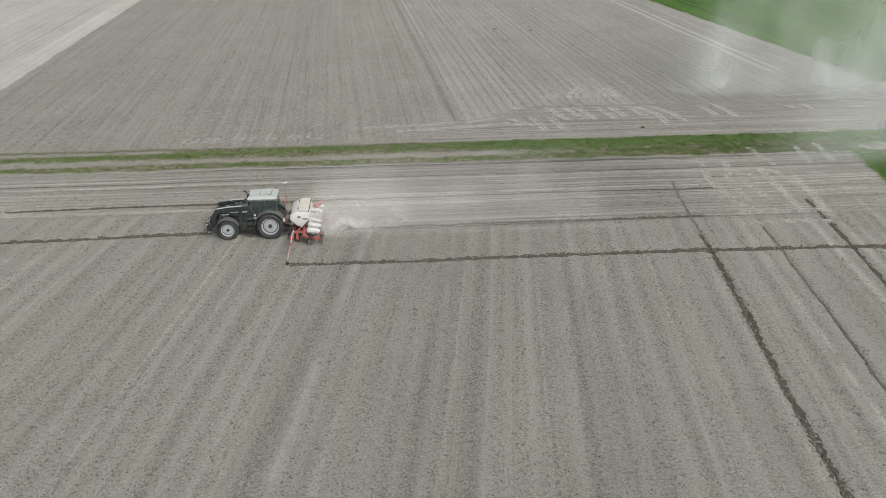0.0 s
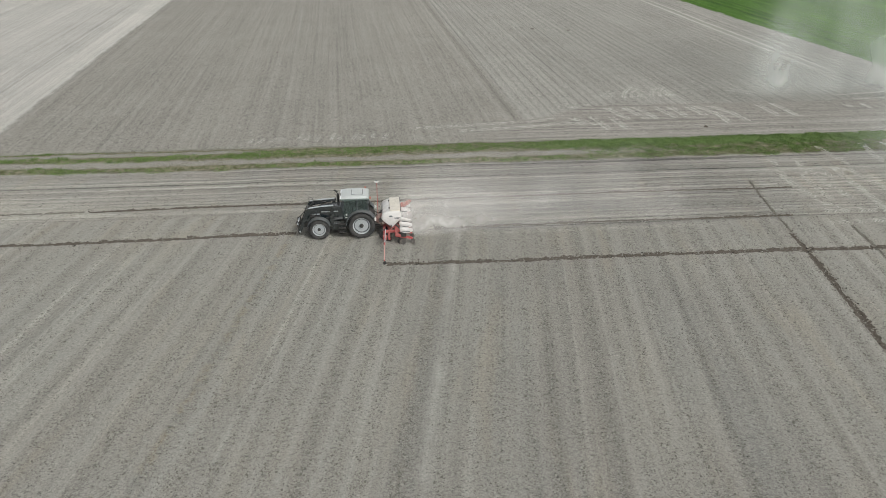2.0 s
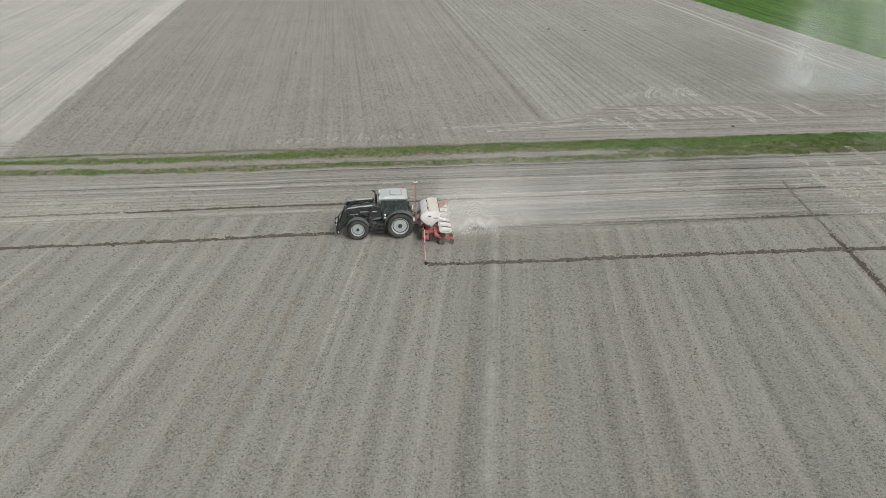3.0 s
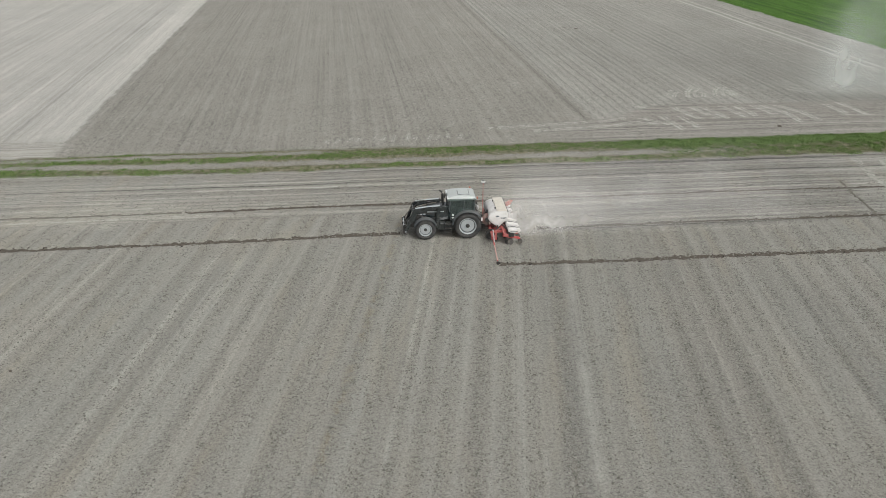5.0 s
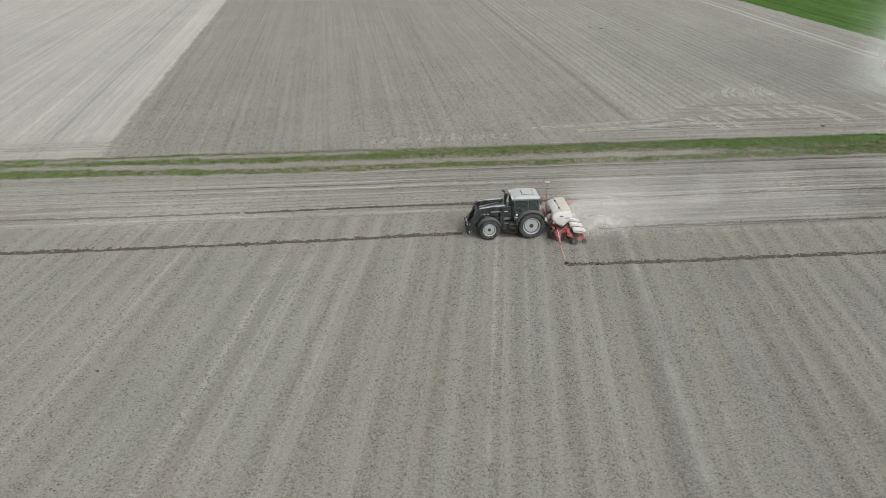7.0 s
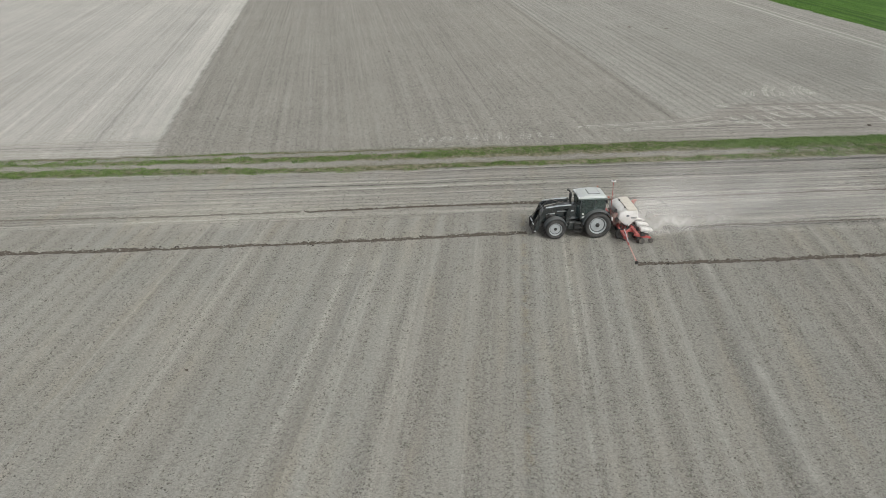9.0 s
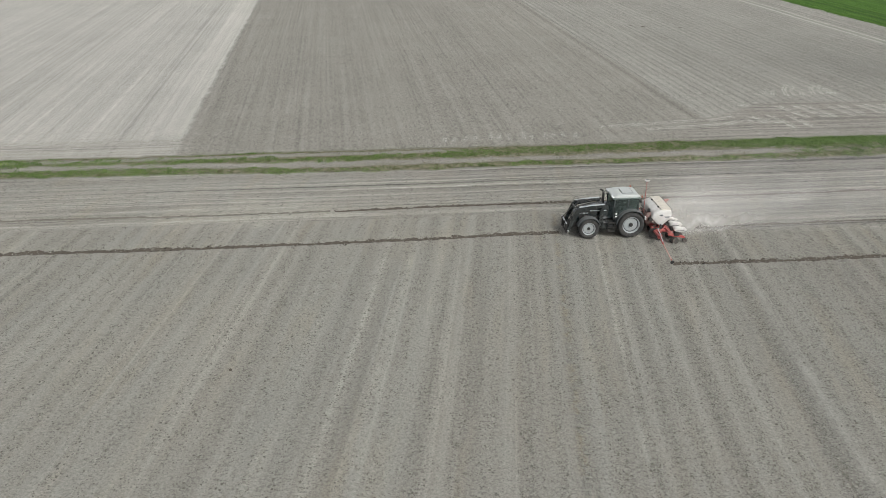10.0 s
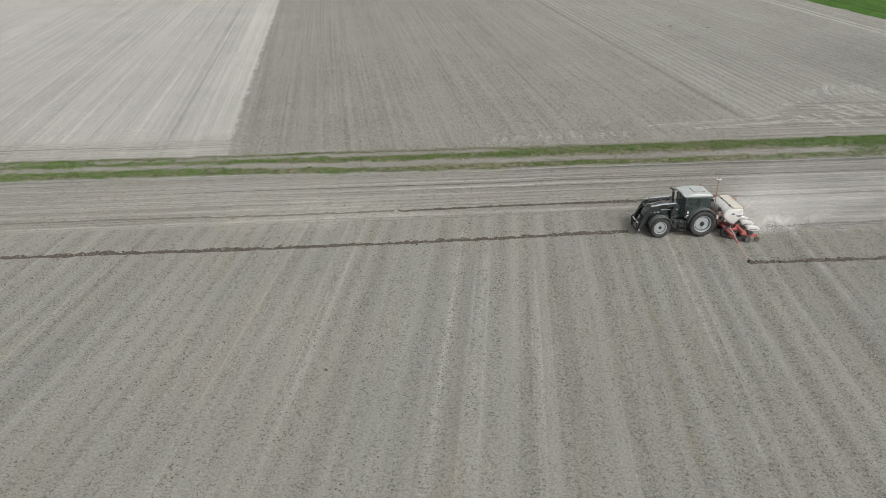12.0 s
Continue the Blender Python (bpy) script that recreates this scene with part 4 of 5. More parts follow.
def tyre_mesh(centre, radius, rim, width, lugs):
    bm = B()
    w = width / 2
    lathe(bm, ((rim, -w * 0.72), (rim + 0.05, -w * 0.9), ((rim + radius) / 2, -w), (radius - 0.09, -w * 0.95), (radius - 0.045, -w * 0.78), (radius - 0.03, 0), (radius - 0.045, w * 0.78), (radius - 0.09, w * 0.95), ((rim + radius) / 2, w), (rim + 0.05, w * 0.9), (rim, w * 0.72)), centre, 56)
    cx, cy, cz = centre
    for i in range(lugs * 2):
        side = 1 if i % 2 else -1
        a0 = math.pi * 2 * i / (lugs * 2)
        ring = []
        for t, yy in ((0.0, 0.02), (0.10, 0.55), (0.17, 0.98)):
            for da in (-0.035, 0.035):
                for r in (radius - 0.06 - 0.05 * (yy > 0.9), radius - 0.05 * (yy > 0.9)):
                    a = a0 + t * 1.7 + da
                    ring.append(bm.verts.new((cx + r * math.cos(a), cy + side * yy * w, cz + r * math.sin(a))))
        for k in (0, 4):
            p = ring[k:k + 8]
            for f in ((1, 3, 7, 5), (0, 1, 5, 4), (3, 2, 6, 7)):
                bm.faces.new([p[i2] for i2 in f])
        bm.faces.new((ring[0], ring[2], ring[3], ring[1]))
        bm.faces.new((ring[8], ring[9], ring[11], ring[10]))
    bmesh.ops.recalc_face_normals(bm, faces=bm.faces)
    return bm


def wheel(parent, x, y, radius, rim, width, lugs):
    """A dished light rim with its tyre, hub and bolts; y tells the side."""
    out = 1 if y > 0 else -1
    c = (x, y, radius)
    h = width / 2 * 0.74
    bm = lathe(B(), [(r, k * out) for r, k in ((rim + 0.012, -h), (rim + 0.012, h), (rim - 0.025, h + 0.01), (rim - 0.05, h * 0.55), (rim * 0.80, h * 0.30), (rim * 0.72, h * 0.42), (rim * 0.42, h * 0.50), (rim * 0.2, h * 0.42), (rim * 0.2, h * 0.30), (rim * 0.6, h * 0.2), (rim - 0.06, -h))], c, 48)
    w = smooth(part("wheel", bm, M_RIM, parent, "light grey dished steel wheel"), 30)
    smooth(part("tyre", tyre_mesh(c, radius, rim, width, lugs), M_RUBBER, w, "dusty black lugged tyre"), 50)
    smooth(part("hub", lathe(B(), [(r, k * out) for r, k in ((0.004, h * 0.25), (rim * 0.24, h * 0.25), (rim * 0.24, h * 0.75), (rim * 0.16, h * 1.0), (0.004, h * 1.0))], c, 24), M_DARK, w, "dark hub"), 30)
    # dark ring paints in the recess shade that the dish barely shows
    smooth(part("rim_shade", lathe(B(), [(r, k * out) for r, k in ((rim * 0.78, h * 0.3), (rim * 0.79, h * 0.45), (rim * 0.89, h * 0.52), (rim * 0.88, h * 0.4))], c, 40), M_GREY, w, "grey ring that paints shade into the rim recess"), 40)
    for k in range(8):
        a = k * math.pi / 4
        b = (x + rim * 0.34 * math.cos(a), y + out * h * 0.5, radius + rim * 0.34 * math.sin(a))
        part("bolt", lathe(B(), [(r, kk * out) for r, kk in ((0.003, -0.01), (0.02, -0.01), (0.02, 0.03), (0.003, 0.03))], b, 6), M_STEEL, w)
    return w


def fender_arc(cx, cz, r, y0, y1, a0, a1, thick=0.035, lip=0.07, n=18):
    """A curved mudguard with a turned-down outer edge."""
    bm = B()
    rows = []
    out = y1 if abs(y1) > abs(y0) else y0
    inn = y0 if out == y1 else y1
    for i in range(n + 1):
        a = radians(a0 + (a1 - a0) * i / n)
        c, s = math.cos(a), math.sin(a)
        pts = [(r, inn), (r, out * 0.985), (r - 0.02, out), (r - lip, out), (r - lip, out - 0.02 * (1 if out > 0 else -1)), (r - thick, out * 0.975), (r - thick, inn)]
        rows.append([bm.verts.new((cx + q * c, y, cz + q * s)) for q, y in pts])
    for p, q in zip(rows, rows[1:]):
        for k in range(7):
            bm.faces.new((p[k], p[(k + 1) % 7], q[(k + 1) % 7], q[k]))
    bm.faces.new(rows[0])
    bm.faces.new(rows[-1][::-1])
    bmesh.ops.recalc_face_normals(bm, faces=bm.faces)
    return bm


def pane(corners, thick=0.012):
    """A glass pane from its corners, in order, with thickness."""
    bm = B()
    c = [Vector(p) for p in corners]
    nrm = (c[1] - c[0]).cross(c[2] - c[0]).normalized() * thick
    a = [bm.verts.new(p) for p in c]
    b = [bm.verts.new(p + nrm) for p in c]
    bm.faces.new(a[::-1])
    bm.faces.new(b)
    for i in range(len(c)):
        j = (i + 1) % len(c)
        bm.faces.new((a[i], a[j], b[j], b[i]))
    bmesh.ops.recalc_face_normals(bm, faces=bm.faces)
    return bm


HEADING = 185.48
REAR_AXLE = (-11.4, 43.68)


def build_tractor():
    t = new("tractor")
    tagged(t, "black farm tractor with light grey roof and raised-arm front loader", "tractor")
    t.matrix_world = pose(*REAR_AXLE, 0.02, 0, 0, HEADING)
    WB = 2.66
    # running gear
    part("chassis", prism(B(), ((-0.35, 0.75), (-0.35, 1.15), (0.6, 1.2), (1.4, 1.0), (3.3, 0.98), (3.45, 0.8), (3.3, 0.62), (1.2, 0.55), (0.3, 0.5)), -0.27, 0.27, 0.04), M_DARK, t)
    part("rear_axle", tube(B(), ((0, -0.9, 0.88), (0, -0.35, 0.88), (0, 0.35, 0.88), (0, 0.9, 0.88)), [0.13, 0.2, 0.2, 0.13], 16), M_DARK, t)
    part("front_axle", tube(B(), ((WB, -0.82, 0.66), (WB, -0.3, 0.62), (WB, 0.3, 0.62), (WB, 0.82, 0.66)), [0.1, 0.12, 0.12, 0.1], 14), M_DARK, t)
    for s in (1, -1):
        wheel(t, 0, 0.90 * s, 0.85, 0.54, 0.50, 20)
        wheel(t, WB, 0.88 * s, 0.665, 0.41, 0.42, 18)
        smooth(part("front_mudguard", fender_arc(WB, 0.68, 0.75, 0.67 * s, 1.10 * s, 15, 160, 0.03, 0.045), M_GREY, t, "dull grey front mudguard"), 35)
        smooth(part("rear_mudguard", fender_arc(0, 0.87, 0.97, 0.55 * s, 1.10 * s, 5, 150, 0.035, 0.05), M_GREY, t, "dark grey rear mudguard"), 35)
        part("mudguard_lamp", box(B(), -0.93, -0.83, (0.92 if s > 0 else -1.08), (1.08 if s > 0 else -0.92), 1.16, 1.36, 0.02), M_WHITE, t, "pale tail lamp cluster")
    # bonnet
    bonnet = part("bonnet", prism(B(), ((1.0, 1.05), (1.0, 1.99), (1.6, 1.96), (2.4, 1.87), (3.1, 1.73), (3.45, 1.56), (3.57, 1.28), (3.52, 0.92), (2.3, 0.98)), -0.41, 0.41, 0.08, 3, 0.12), M_GLOSS, t, "glossy black sloping bonnet")
    smooth(bonnet, 35)
    for s in (1, -1):
        part("side_grille", box(B(), 2.55, 3.2, 0.402 * s - 0.014, 0.402 * s + 0.014, 1.1, 1.38, 0.006), M_DARK, bonnet)
        part("headlamp", box(B(), 3.42, 3.54, 0.20 * s - 0.09, 0.20 * s + 0.09, 1.22, 1.36, 0.025), M_LAMP, bonnet, "clear headlamp")
        part("bonnet_stripe", box(B(), 1.45, 2.5, 0.385 * s - 0.014, 0.385 * s + 0.014, 1.6, 1.66, 0.004), M_STEEL, bonnet, "silver trim stripe")
    part("front_grille", box(B(), 3.535, 3.585, -0.24, 0.24, 0.95, 1.2, 0.012), M_DARK, bonnet)
    part("front_support", box(B(), 3.3, 3.75, -0.3, 0.3, 0.55, 0.85, 0.04), M_DARK, t)
    # cab
    part("cab_floor", prism(B(), ((-0.5, 1.25), (-0.5, 1.5), (0.3, 1.28), (1.06, 1.25), (1.06, 0.98), (0.8, 0.9), (0.2, 1.1)), -0.72, 0.72, 0.03), M_BLACK, t, "black lower cab")
    roof = smooth(part("roof", prism(B(), ((-0.5, 2.54), (-0.53, 2.61), (-0.4, 2.70), (0.1, 2.74), (0.85, 2.72), (1.18, 2.66), (1.25, 2.59), (1.15, 2.54)), -0.79, 0.79, 0.04, 3, 0.08), M_ROOF, t, "light grey rounded cab roof"), 40)
    smooth(part("roof_rim", prism(B(), ((-0.51, 2.49), (-0.55, 2.53), (-0.54, 2.585), (1.24, 2.585), (1.26, 2.55), (1.2, 2.49)), -0.815, 0.815, 0.015), M_VISOR, roof, "dark grey-green lower rim"), 40)
    part("hatch_seal", box(B(), -0.16, 0.58, -0.40, 0.40, 2.72, 2.748, 0.006), M_GREY, roof, "dark rubber seal")
    part("roof_hatch", box(B(), -0.12, 0.54, -0.36, 0.36, 2.725, 2.775, 0.018), M_ROOF, roof, "square roof hatch")
    for y0, y1 in ((-0.66, -0.46), (0.46, 0.66)):
        part("roof_ridge", box(B(), -0.3, 0.95, y0, y1, 2.705, 2.74, 0.015), M_ROOF, roof)
    for yy in (-0.68, -0.42, 0.42, 0.68):
        part("work_lamp", box(B(), 1.17, 1.27, yy - 0.07, yy + 0.07, 2.57, 2.66, 0.02), M_LAMP, roof, "small square work lamp")
    for s in (1, -1):
        pillars = (
            ("front_pillar", ((1.06, 0.70 * s, 1.2), (1.12, 0.74 * s, 1.9), (1.06, 0.76 * s, 2.6)), 0.035),
            ("door_pillar", ((0.26, 0.73 * s, 1.25), (0.24, 0.77 * s, 1.9), (0.21, 0.78 * s, 2.6)), 0.032),
            ("rear_pillar", ((-0.42, 0.70 * s, 1.4), (-0.46, 0.74 * s, 2.0), (-0.42, 0.76 * s, 2.6)), 0.045),
        )
        for nm, pts, rr in pillars:
            smooth(part(nm, tube(B(), pts, rr, 8), M_GREY, t))
        y = s
        part("door_glass", pane(((1.05, 0.715 * y, 1.22), (0.28, 0.735 * y, 1.27), (0.23, 0.785 * y, 2.56), (1.05, 0.765 * y, 2.56))), M_GLASS, t, "dark tinted cab door glass")
        part("quarter_glass", pane(((0.22, 0.735 * y, 1.6), (-0.42, 0.715 * y, 1.75), (-0.42, 0.765 * y, 2.56), (0.19, 0.785 * y, 2.56))), M_GLASS, t, "dark tinted quarter window")
        part("door_handle", box(B(), 0.34, 0.48, 0.76 * s - 0.015, 0.76 * s + 0.015, 1.5, 1.54, 0.008), M_STEEL, t, "steel door handle")
        smooth(part("grab_rail", tube(B(), ((1.12, 0.80 * s, 1.35), (1.18, 0.86 * s, 1.45), (1.2, 0.86 * s, 2.0), (1.14, 0.80 * s, 2.1)), 0.014, 6), M_BLACK, t))
        if s < 0:
            mirror_arm = smooth(part("mirror_arm", tube(B(), ((1.12, 0.76 * s, 2.45), (1.26, 0.96 * s, 2.42), (1.28, 1.02 * s, 2.25)), 0.016, 6), M_BLACK, t))
            part("mirror", box(B(), 1.25, 1.31, 1.02 * s - 0.08, 1.02 * s + 0.08, 1.98, 2.26, 0.02), M_DARK, mirror_arm)
    part("windscreen", pane(((1.09, 0.68, 1.3), (1.09, -0.68, 1.3), (1.10, -0.74, 2.55), (1.10, 0.74, 2.55))), M_GLASS, t, "tinted windscreen")
    part("rear_window", pane(((-0.46, -0.68, 1.5), (-0.46, 0.68, 1.5), (-0.46, 0.74, 2.55), (-0.46, -0.74, 2.55))), M_GLASS, t, "tinted rear window")
    part("seat", prism(B(), ((-0.1, 1.45), (-0.2, 2.15), (-0.08, 2.2), (0.06, 1.62), (0.5, 1.62), (0.52, 1.45)), -0.25, 0.25, 0.04), M_DARK, t, "black cab seat")
    part("dashboard", prism(B(), ((0.7, 1.25), (0.65, 1.75), (0.8, 1.85), (1.0, 1.75), (1.04, 1.25)), -0.35, 0.35, 0.04), M_DARK, t)
    ring = [(0.58 + 0.08 * math.sin(k * math.pi / 8), 0.2 * math.cos(k * math.pi / 8), 1.86 + 0.18 * math.sin(k * math.pi / 8)) for k in range(17)]
    part("steering_wheel", tube(B(), ring, 0.016, 6), M_DARK, t)
    for x, z, w, h in ((0.86, 1.46, 0.11, 0.13), (0.82, 1.29, 0.17, 0.08)):
        part("door_sticker", box(B(), x, x + w, 0.745, 0.752, z, z + h), M_WHITE, t, "small white sticker")
    # exhaust, beacons, tanks, steps
    smooth(part("exhaust", tube(B(), ((1.46, -0.58, 1.6), (1.46, -0.58, 2.42), (1.5, -0.58, 2.56), (1.59, -0.58, 2.65), (1.7, -0.58, 2.68)), [0.085, 0.085, 0.06, 0.055, 0.055], 14), M_DARK, t, "black exhaust stack with a bent tip"))
    smooth(part("air_intake", tube(B(), ((1.2, -0.5, 1.6), (1.2, -0.5, 2.3), (1.26, -0.5, 2.42)), 0.04, 10), M_DARK, t))
    smooth(part("beacon", lathe_up((-0.3, -0.72), 0.05, 2.66, 2.84), M_AMBER, t, "amber flashing beacon"))
    part("rear_roof_lamp", box(B(), -0.66, -0.56, 0.66, 0.82, 2.56, 2.68, 0.025), M_AMBER, t, "red-orange lamp at the roof edge")
    part("rear_work_lamp", box(B(), -0.62, -0.5, 0.62, 0.80, 2.2, 2.38, 0.03), M_DARK, t)
    part("fuel_tank", prism(B(), ((0.95, 0.5), (0.85, 0.95), (1.75, 1.02), (1.85, 0.6), (1.75, 0.48)), 0.4, 0.78, 0.05), M_BLACK, t, "black fuel tank")
    part("battery_box", prism(B(), ((0.95, 0.5), (0.85, 0.95), (1.7, 1.0), (1.75, 0.5)), -0.76, -0.4, 0.05), M_BLACK, t)
    for i, z in enumerate((0.42, 0.68, 0.94)):
        part("step", box(B(), 1.0, 1.42, 0.80 - 0.02 * i, 1.04 - 0.05 * i, z, z + 0.035, 0.008), M_DARK, t)
    for x in (0.99, 1.43):
        part("step_rail", box(B(), x - 0.015, x + 0.015, 0.86, 0.92, 0.42, 1.1, 0.005), M_DARK, t)
    # rear linkage
    for s in (1, -1):
        smooth(part("lift_arm", tube(B(), ((-0.3, 0.3 * s, 0.62), (-1.15, 0.42 * s, 0.62)), 0.045, 8), M_DARK, t))
        smooth(part("lift_rod", tube(B(), ((-0.5, 0.32 * s, 1.2), (-0.75, 0.37 * s, 0.64)), 0.025, 8), M_STEEL, t))
    smooth(part("top_link", tube(B(), ((-0.4, 0, 1.05), (-1.15, 0, 1.15)), 0.035, 8), M_DARK, t))
    smooth(part("drive_shaft", tube(B(), ((-0.35, 0, 0.72), (-0.55, 0, 0.72), (-0.55, 0, 0.72), (-1.2, 0, 0.75)), [0.05, 0.05, 0.075, 0.075], 12), M_HOSE, t, "black guarded drive shaft"))
    for k, (y, z) in enumerate(((-0.22, 1.28), (-0.1, 1.32), (0.06, 1.3), (0.2, 1.26))):
        smooth(part("coupling_hose", tube(B(), ((-0.42, y, z), (-0.7, y * 1.2, z + 0.1), (-1.0, y * 1.5, z - 0.12), (-1.3, y * 1.8, z - 0.18)), 0.018, 6), M_HOSE, t))
    part("hitch_frame", prism(B(), ((-0.35, 0.5), (-0.35, 1.3), (-0.48, 1.3), (-0.6, 0.55)), -0.32, 0.32, 0.03), M_DARK, t)
    for x0, x1 in ((2.62, 2.78), (2.82, 2.96), (3.0, 3.18)):
        part("bonnet_lettering", box(B(), x0, x1, 0.38, 0.402, 1.44, 1.52, 0.003), M_STEEL, bonnet, "short pale lettering on the bonnet side")
    smooth(part("wiper", tube(B(), ((1.12, 0.1, 2.5), (1.125, 0.3, 2.0)), 0.01, 6), M_DARK, t))
    for s in (1, -1):
        y = 0.79 * s
        for pts in (((1.05, y - 0.07 * s, 1.21), (0.28, y - 0.05 * s, 1.26)), ((1.05, y - 0.02 * s, 2.53), (-0.42, y - 0.02 * s, 2.53))):
            smooth(part("door_frame", tube(B(), pts, 0.022, 6), M_BLACK, t))
    part("toolbox", box(B(), 1.9, 2.25, 0.38, 0.52, 0.95, 1.25, 0.03), M_DARK, t)
    smooth(part("engine_pipe", tube(B(), ((1.6, 0.42, 1.2), (1.9, 0.45, 1.32), (2.3, 0.42, 1.18)), 0.035, 8), M_DARK, t))
    # front loader
    for s in (1, -1):
        y0, y1 = sorted((0.52 * s, 0.68 * s))
        part("loader_bracket", prism(B(), ((1.74, 0.62), (1.74, 1.7), (1.6, 2.02), (1.76, 2.1), (1.94, 1.7), (2.0, 0.62)), y0 - 0.02, y1 + 0.02, 0.02), M_BLACK, t)
        arm = part("loader_arm", prism(B(), ((1.55, 1.98), (1.6, 2.14), (2.5, 2.08), (3.28, 1.97), (3.452, 1.8), (3.984, 0.5), (3.938, 0.32), (3.817, 0.36), (3.3, 1.55), (3.1, 1.73), (2.4, 1.84)), y0, y1, 0.025), M_BLACK, t, "black cranked loader arm")
        # pale top plate added in place of the sky's reflection along the arm
        part("arm_sheen", prism(B(), ((1.7, 2.118), (1.7, 2.145), (2.5, 2.098), (3.26, 1.998), (3.26, 1.975), (2.5, 2.07)), y0 + 0.004, y1 - 0.004), M_STEEL, arm, "pale plate imitating sky sheen on the arm")
        smooth(part("lift_cylinder", tube(B(), ((2.05, 0.6 * s, 1.0), (2.65, 0.6 * s, 1.32), (2.65, 0.6 * s, 1.32), (3.3, 0.6 * s, 1.66)), [0.055, 0.055, 0.03, 0.03], 10), M_DARK, arm))
        smooth(part("tilt_cylinder", tube(B(), ((3.0, 0.46 * s, 1.95), (3.528, 0.46 * s, 1.5), (3.528, 0.46 * s, 1.5), (3.984, 0.46 * s, 0.95)), [0.05, 0.05, 0.028, 0.028], 10), M_DARK, arm))
        smooth(part("pivot_pin", tube(B(), ((3.893, y0 - 0.05, 0.45), (3.893, y1 + 0.05, 0.45)), 0.05, 10), M_STEEL, arm, "bright steel pivot pin"))
        smooth(part("hydraulic_hose", tube(B(), ((2.1, 0.48 * s, 1.9), (2.7, 0.47 * s, 2.1), (3.3, 0.47 * s, 2.02), (3.528, 0.45 * s, 1.9)), 0.02, 6), M_HOSE, arm))
        part("carrier_plate", prism(B(), ((3.878, 0.28), (3.893, 0.95), (3.984, 1.02), (4.06, 0.9), (4.045, 0.3), (3.969, 0.22)), 0.5 * s - 0.04, 0.5 * s + 0.04, 0.012), M_DARK, t, "dark hook plate of the loader carrier")
        part("carrier_hook", box(B(), 4.01, 4.11, 0.36 * s - 0.03, 0.36 * s + 0.03, 0.85, 1.02, 0.012), M_DARK, t)
    smooth(part("cross_tube", tube(B(), ((3.391, -0.6, 1.72), (3.391, 0.6, 1.72)), 0.07, 12), M_BLACK, t))
    smooth(part("carrier_bar", tube(B(), ((4.007, -0.62, 0.92), (4.007, 0.62, 0.92)), 0.045, 10), M_STEEL, t, "grey carrier cross bar"))
    smooth(part("carrier_bar", tube(B(), ((3.984, -0.62, 0.34), (3.984, 0.62, 0.34)), 0.045, 10), M_DARK, t))
    hoop = [(3.2 + 0.16 * math.cos(a), -0.55, 2.06 + 0.2 * math.sin(a)) for a in [k * math.pi / 8 for k in range(9)]]
    smooth(part("hose_loop", tube(B(), hoop, 0.016, 6), M_HOSE, t))

    for ob in t.children:
        if ob.data.materials[0] == M_GLASS:
            ob.visible_shadow = False


def lathe_up(centre, radius, z0, z1, n=16):
    bm = B()
    rings = []
    for r, z in ((radius * 0.6, z0), (radius, z0 + 0.02), (radius, z1 - 0.04), (radius * 0.7, z1)):
        rings.append([bm.verts.new((centre[0] + r * math.cos(2 * math.pi * k / n), centre[1] + r * math.sin(2 * math.pi * k / n), z)) for k in range(n)])
    for a, b in zip(rings, rings[1:]):
        for k in range(n):
            bm.faces.new((a[k], a[(k + 1) % n], b[(k + 1) % n], b[k]))
    bm.faces.new(rings[0][::-1])
    bm.faces.new(rings[-1])
    return bm


